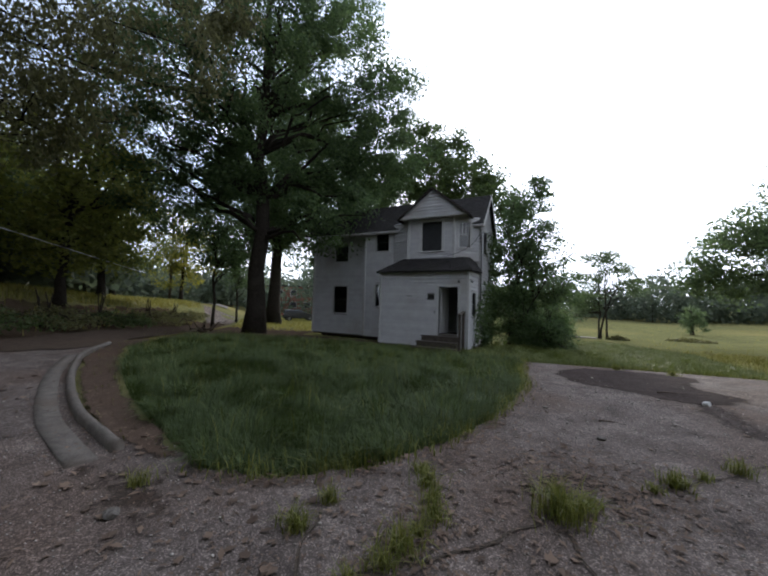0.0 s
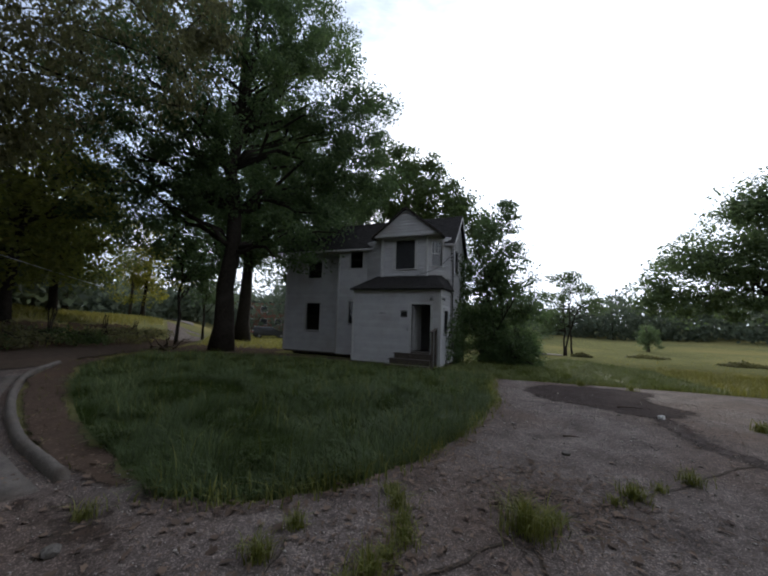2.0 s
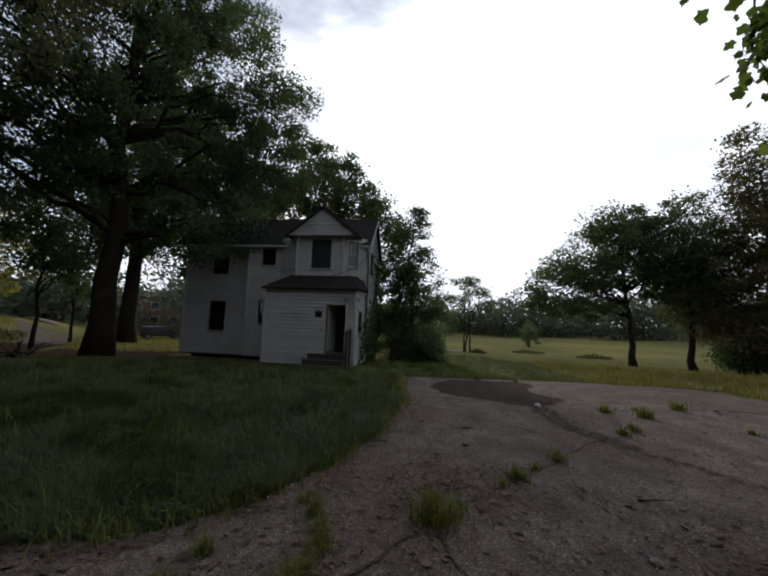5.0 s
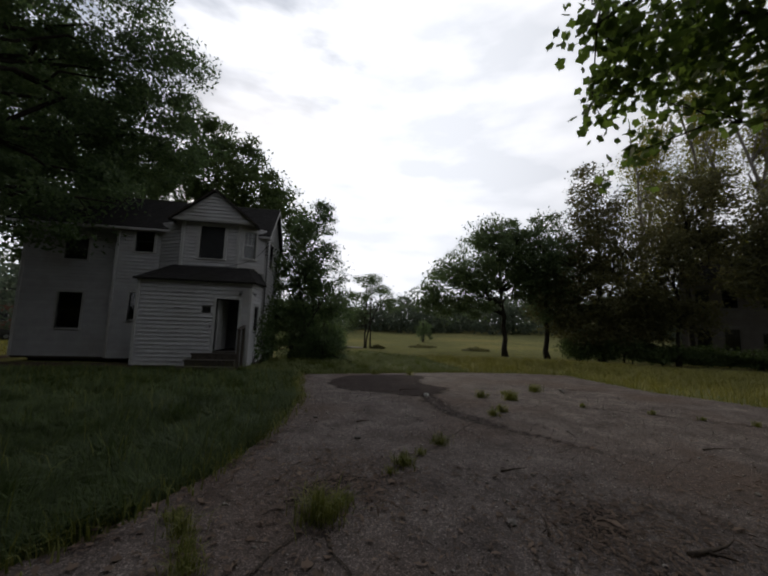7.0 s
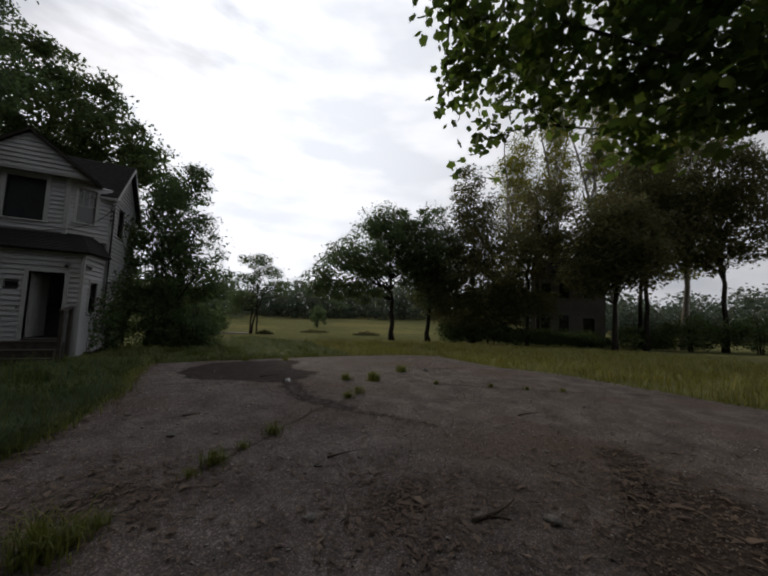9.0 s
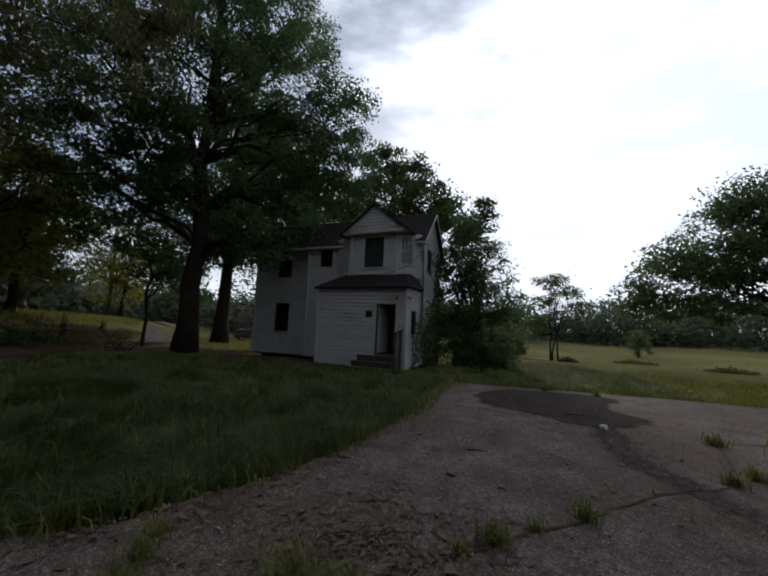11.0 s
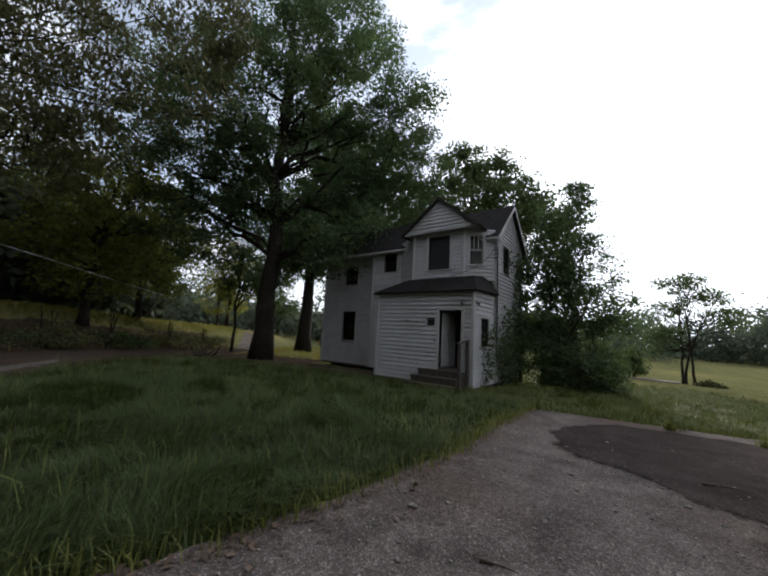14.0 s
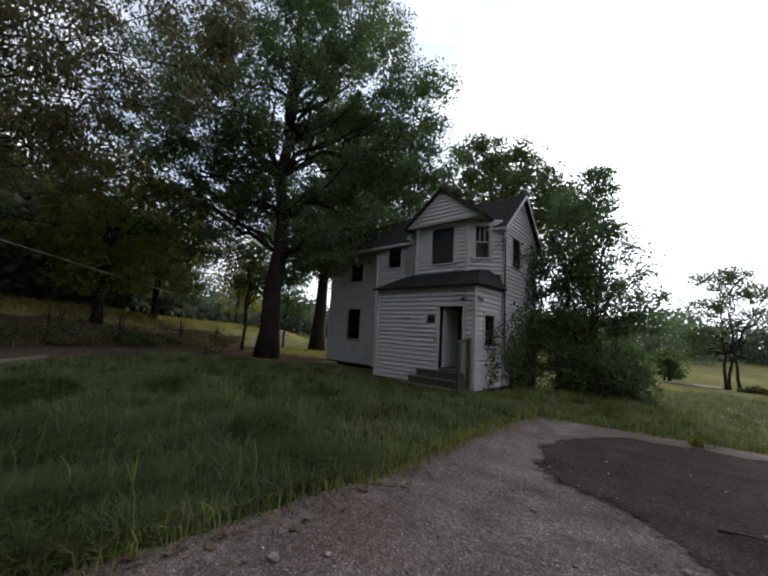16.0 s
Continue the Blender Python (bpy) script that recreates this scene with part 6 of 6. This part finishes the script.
def cup(x, y):
    V, F = tubes([[((0, 0, 0), 0.028), ((0.0, 0, 0.085), 0.038)]], 12)
    ob = new("paper_cup", mesh_of("paper_cup", V, F, PAPER))
    ob.matrix_world = pose(x, y, float(land(x, y)) + 0.06, 80, 0, 40)
    tagged(ob, "crushed white paper cup lying on the asphalt", "litter")


cup(3.0, 8.05)


# ---------- vines on the gable wall ----------
def vines():
    rng = np.random.default_rng(21)
    t = thing("vine", -2.3, 18.4, -0.6, "green vine climbing the gable end of the house", "vine")
    paths, cs = [], []
    for i in range(24):
        y0 = rng.uniform(17.7, 21.0)
        top = rng.uniform(3.6, 6.2) if y0 > 19.2 else rng.uniform(1.0, 2.6)
        pts = [Vector((-2.34, y0 + rng.normal() * 0.12 * k, -0.6 + (top + 0.6) * k / 8)) for k in range(9)]
        paths.append([(p, 0.016 - 0.0012 * k) for k, p in enumerate(pts)])
        for p in pts[1:]:
            cs.append(np.array(p) + rng.normal(size=(15, 3)) * np.array([0.09, 0.22, 0.26]) + np.array([0.1, 0, 0]))
    for i in range(5):
        pts = [Vector((-2.4 + 0.02 * k, 15.85 + i * 0.12 + rng.normal() * 0.05 * k, -0.5 + 0.26 * k)) for k in range(9)]
        paths.append([(p, 0.008) for p in pts])
        for p in pts[2:]:
            cs.append(np.array(p) + rng.normal(size=(5, 3)) * np.array([0.05, 0.12, 0.16]) + np.array([0.08, 0, 0]))
    V, F = tubes(paths, 5)
    part("stems", mesh_of("stems", V, F, BARK, True), None, t)
    c = np.concatenate(cs)
    c = c[(c[:, 0] > -2.36)]
    part("leaves", leaf_mesh("leaves", c, 0.12, LEAF_OAK, rng, 0.8, 0.3), None, t)


vines()


# ---------- far things ----------
def far_house():
    """The neighbouring white house in the trees, its shade put into siding and trim colour."""
    h = thing("house", 31.0, 22.0, -1.0, "pale two-storey house among trees, deep shade put into its siding colour", "house")
    p0, p1 = (28.6, 23.3), (32.2, 18.5)
    zb, ze, zr = -0.75, 5.9, 7.9
    ops = [(0.9, 1.7, 3.6, 5.0), (2.4, 3.2, 3.6, 5.0), (4.4, 5.2, 3.6, 5.0), (0.9, 1.7, 0.4, 2.0), (2.4, 3.2, 0.4, 2.0), (4.3, 5.2, -0.4, 1.8)]
    m, L = siding_wall(h, "wall_front", p0, p1, zb, ze, ops, course=0.3, mat=SHADED_SIDING)
    for o in ops:
        window(h, m, *o, trim=SHADED_SIDING)
    d = Vector((p1[0] - p0[0], p1[1] - p0[1])).normalized()
    b = Vector((-d.y, d.x)) * 6.5
    q0, q1 = (p0[0] + b.x, p0[1] + b.y), (p1[0] + b.x, p1[1] + b.y)
    siding_wall(h, "wall_side", q0, p0, zb, ze, course=0.3, mat=SHADED_SIDING)
    siding_wall(h, "wall_side", p1, q1, zb, ze, course=0.3, mat=SHADED_SIDING)
    siding_wall(h, "wall_back", q1, q0, zb, ze, course=0.3, mat=SHADED_SIDING)
    mid0, mid1 = ((p0[0] + q0[0]) / 2, (p0[1] + q0[1]) / 2, zr), ((p1[0] + q1[0]) / 2, (p1[1] + q1[1]) / 2, zr)
    k = 3.25 / (zr - ze)
    siding_wall(h, "gable_end", q0, p0, ze, zr - 0.1, ends=lambda z: (k * (z - ze), 6.5 - k * (z - ze)), course=0.3, mat=SHADED_SIDING)
    siding_wall(h, "gable_end", p1, q1, ze, zr - 0.1, ends=lambda z: (k * (z - ze), 6.5 - k * (z - ze)), course=0.3, mat=SHADED_SIDING)
    ov = Vector((d.y, -d.x)) * 0.35
    roof_slope(h, ((p0[0] + ov.x, p0[1] + ov.y, ze - 0.15), (p1[0] + ov.x, p1[1] + ov.y, ze - 0.15), mid1, mid0))
    roof_slope(h, ((q1[0] - ov.x, q1[1] - ov.y, ze - 0.15), (q0[0] - ov.x, q0[1] - ov.y, ze - 0.15), mid0, mid1))
    bm = bmesh.new()
    box(bm, 0.1, -6.3, -1.9, L - 0.1, -0.05, zb, m)
    part("foundation", bm, BRICK, h)


def brick_block():
    h = thing("building", -46, 66, -1.4, "long low red-brick building beyond the trees", "building")
    zg = -1.6
    m, _ = wall_frame((-62, 50), (-36, 64))
    bm = bmesh.new()
    box(bm, 0, -9, zg, 29, 0, 4.6, m)
    part("wall", bm, BRICK, h)
    bm = bmesh.new()
    box(bm, -0.3, -9.3, 4.6, 29.3, 0.3, 4.9, m)
    part("roof", bm, SHINGLE, h)
    for i in range(9):
        for z in (0.0, 2.6):
            bm = bmesh.new()
            box(bm, 1.4 + i * 3, -0.05, z, 2.9 + i * 3, 0.04, z + 1.3, m)
            w = part("window", bm, TRIM, h)
            bm = bmesh.new()
            box(bm, 1.5 + i * 3, 0.042, z + 0.1, 2.8 + i * 3, 0.05, z + 1.2, m)
            part("pane", bm, SCREEN, w)


def car(x, y, turn):
    """A parked estate car seen from behind."""
    zg = float(land(x, y))
    m = pose(x, y, zg, 0, 0, turn)
    c = thing("car", x, y, zg, "dark parked car under the trees", "car")
    prof = [(-2.1, 0.35), (-2.15, 0.8), (-1.95, 1.0), (-1.75, 1.42), (0.2, 1.45), (0.9, 1.0), (2.0, 0.85), (2.15, 0.5), (2.1, 0.32)]
    bm = bmesh.new()
    rows = []
    for s in (-0.85, 0.85):
        rows.append([bm.verts.new(m @ Vector((a, s * (0.82 if b > 1.05 else 1.0), b))) for a, b in prof])
    bm.faces.new(rows[0])
    bm.faces.new(rows[1][::-1])
    for i in range(len(prof)):
        j = (i + 1) % len(prof)
        bm.faces.new((rows[0][i], rows[0][j], rows[1][j], rows[1][i]))
    part("body", bevelled(bm, 0.04), CARPAINT, c)
    bm = bmesh.new()
    box(bm, -1.98, -0.6, 1.04, -1.86, 0.6, 1.36, m)
    part("rear_window", bm, SCREEN, c)
    for s in (-0.7, 0.7):
        bm = bmesh.new()
        box(bm, -2.18, s - 0.12, 0.72, -2.08, s + 0.12, 0.95, m)
        part("tail_light", bm, REDLENS, c)
    for a in (-1.35, 1.35):
        for s in (-0.8, 0.8):
            bm = bmesh.new()
            bmesh.ops.create_cone(bm, cap_ends=True, segments=18, radius1=0.33, radius2=0.33, depth=0.2, matrix=m @ Matrix.Translation((a, s, 0.33)) @ pose(0, 0, 0, 90, 0, 0))
            w = part("wheel", bm, RUBBER, c)
            bm = bmesh.new()
            bmesh.ops.create_cone(bm, cap_ends=True, segments=14, radius1=0.2, radius2=0.17, depth=0.21, matrix=m @ Matrix.Translation((a, s, 0.33)) @ pose(0, 0, 0, 90, 0, 0))
            part("rim", bm, METAL, w)


def utility_pole(x, y):
    zg = float(land(x, y))
    p = thing("utility_pole", x, y, zg, "wooden utility pole with crossarm", "pole")
    V, F = tubes([[((x, y, zg - 0.2), 0.16), ((x, y, zg + 10), 0.11)]], 10)
    part("pole", mesh_of("pole", V, F, DARKWOOD, True), None, p)
    bm = bmesh.new()
    box(bm, x - 1.1, y - 0.06, zg + 9.0, x + 1.1, y + 0.06, zg + 9.15)
    part("crossarm", bm, DARKWOOD, p)
    for dx in (-1.0, -0.4, 0.4, 1.0):
        V, F = tubes([[((x + dx, y, zg + 9.15), 0.03), ((x + dx, y, zg + 9.25), 0.05), ((x + dx, y, zg + 9.32), 0.03)]], 8)
        part("insulator", mesh_of("insulator", V, F, METAL, True), None, p)


far_house()
brick_block()
car(-29.5, 35.5, 52)
utility_pole(-40.5, 25.0)
V_, F_ = tubes([[(p, 0.016) for p in bez([Vector((-16.0, -3.0, 5.2)), Vector((-17.6, 3.5, 4.5)), Vector((-19, 7.0, 3.7)), Vector((-21.5, 12.0, 3.0))], 16)]], 5)
tagged(new("overhead_cable", mesh_of("overhead_cable", V_, F_, PALECABLE, True)), "pale slack overhead cable between the trees on the bank", "cable")
sheet("far_road", [(-48, 13), (-44, 23), (-39, 32), (-41.5, 34), (-46.5, 25), (-51, 14)], 0.08, CONCRETE, "pale sunlit road beyond the bank", "road", step=1.0)
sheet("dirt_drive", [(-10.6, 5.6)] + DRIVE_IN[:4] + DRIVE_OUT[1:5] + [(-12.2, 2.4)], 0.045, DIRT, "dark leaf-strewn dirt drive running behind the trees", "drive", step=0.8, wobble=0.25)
sheet("concrete_pad", [(1.5, 37.5), (4.4, 36.6), (4.7, 38.6), (1.5, 39.8)], 0.05, CONCRETE, "pale concrete pad in the field", "pad", step=1.0, thick=0.1)


def flower_bed(x, y, r, seed):
    rng = np.random.default_rng(seed)
    a, d = rng.uniform(0, 6.283, 900), np.sqrt(rng.uniform(size=900)) * r
    px, py = x + d * np.cos(a) * 1.6, y + d * np.sin(a)
    c = np.stack([px, py, land(px, py) + rng.uniform(0.02, 0.45, 900) * (1.1 - d / r)], 1)
    tagged(new("low_planting", leaf_mesh("low_planting", c, 0.2, LEAF_RUST, rng)), "low brown planting bed in the field", "planting", kind="stuff")


flower_bed(12.5, 42, 1.2, 1)
flower_bed(17.0, 36, 1.0, 2)
flower_bed(6.0, 36.6, 0.5, 3)
for i, (px, py, ph, mt) in enumerate(((1.6, 41.0, 3.2, LEAF_DARK), (-0.6, 43.0, 2.4, LEAF_DARK), (16.6, 56.0, 4.6, LEAF_RIGHT), (-1.0, 36.0, 4.5, LEAF_RIGHT))):
    tree("field_shrub", px, py, ph, 0.05, [(0, 0, ph * 0.5, ph * 0.3, ph * 0.3, ph * 0.42), (0.2, 0.1, ph * 0.3, ph * 0.34, ph * 0.34, ph * 0.24)], 2600, 0.2, mt, "rounded shrub standing in the field", 120 + i, clump=0.3, stems=3, limbs=6, category="shrub", group="shrubs in the field")


def dead_branches(x, y):
    rng = np.random.default_rng(33)
    z = float(land(x, y))
    paths = []
    for i in range(9):
        a = rng.uniform(0, 6.28)
        L = rng.uniform(0.6, 1.5)
        p = Vector((x + rng.normal() * 0.3, y + rng.normal() * 0.3, z + 0.04))
        q = p + Vector((math.cos(a) * L, math.sin(a) * L, rng.uniform(0.05, 0.75)))
        paths.append(branch_path(p, q, 0.05, 0.012, rng, 6, 0.14))
    V, F = tubes(paths, 6)
    tagged(new("dead_branch_pile", mesh_of("dead_branch_pile", V, F, TWIG, True)), "tangle of dead grey branches by the drive", "dead branches", kind="stuff")


dead_branches(-16.0, 12.4)
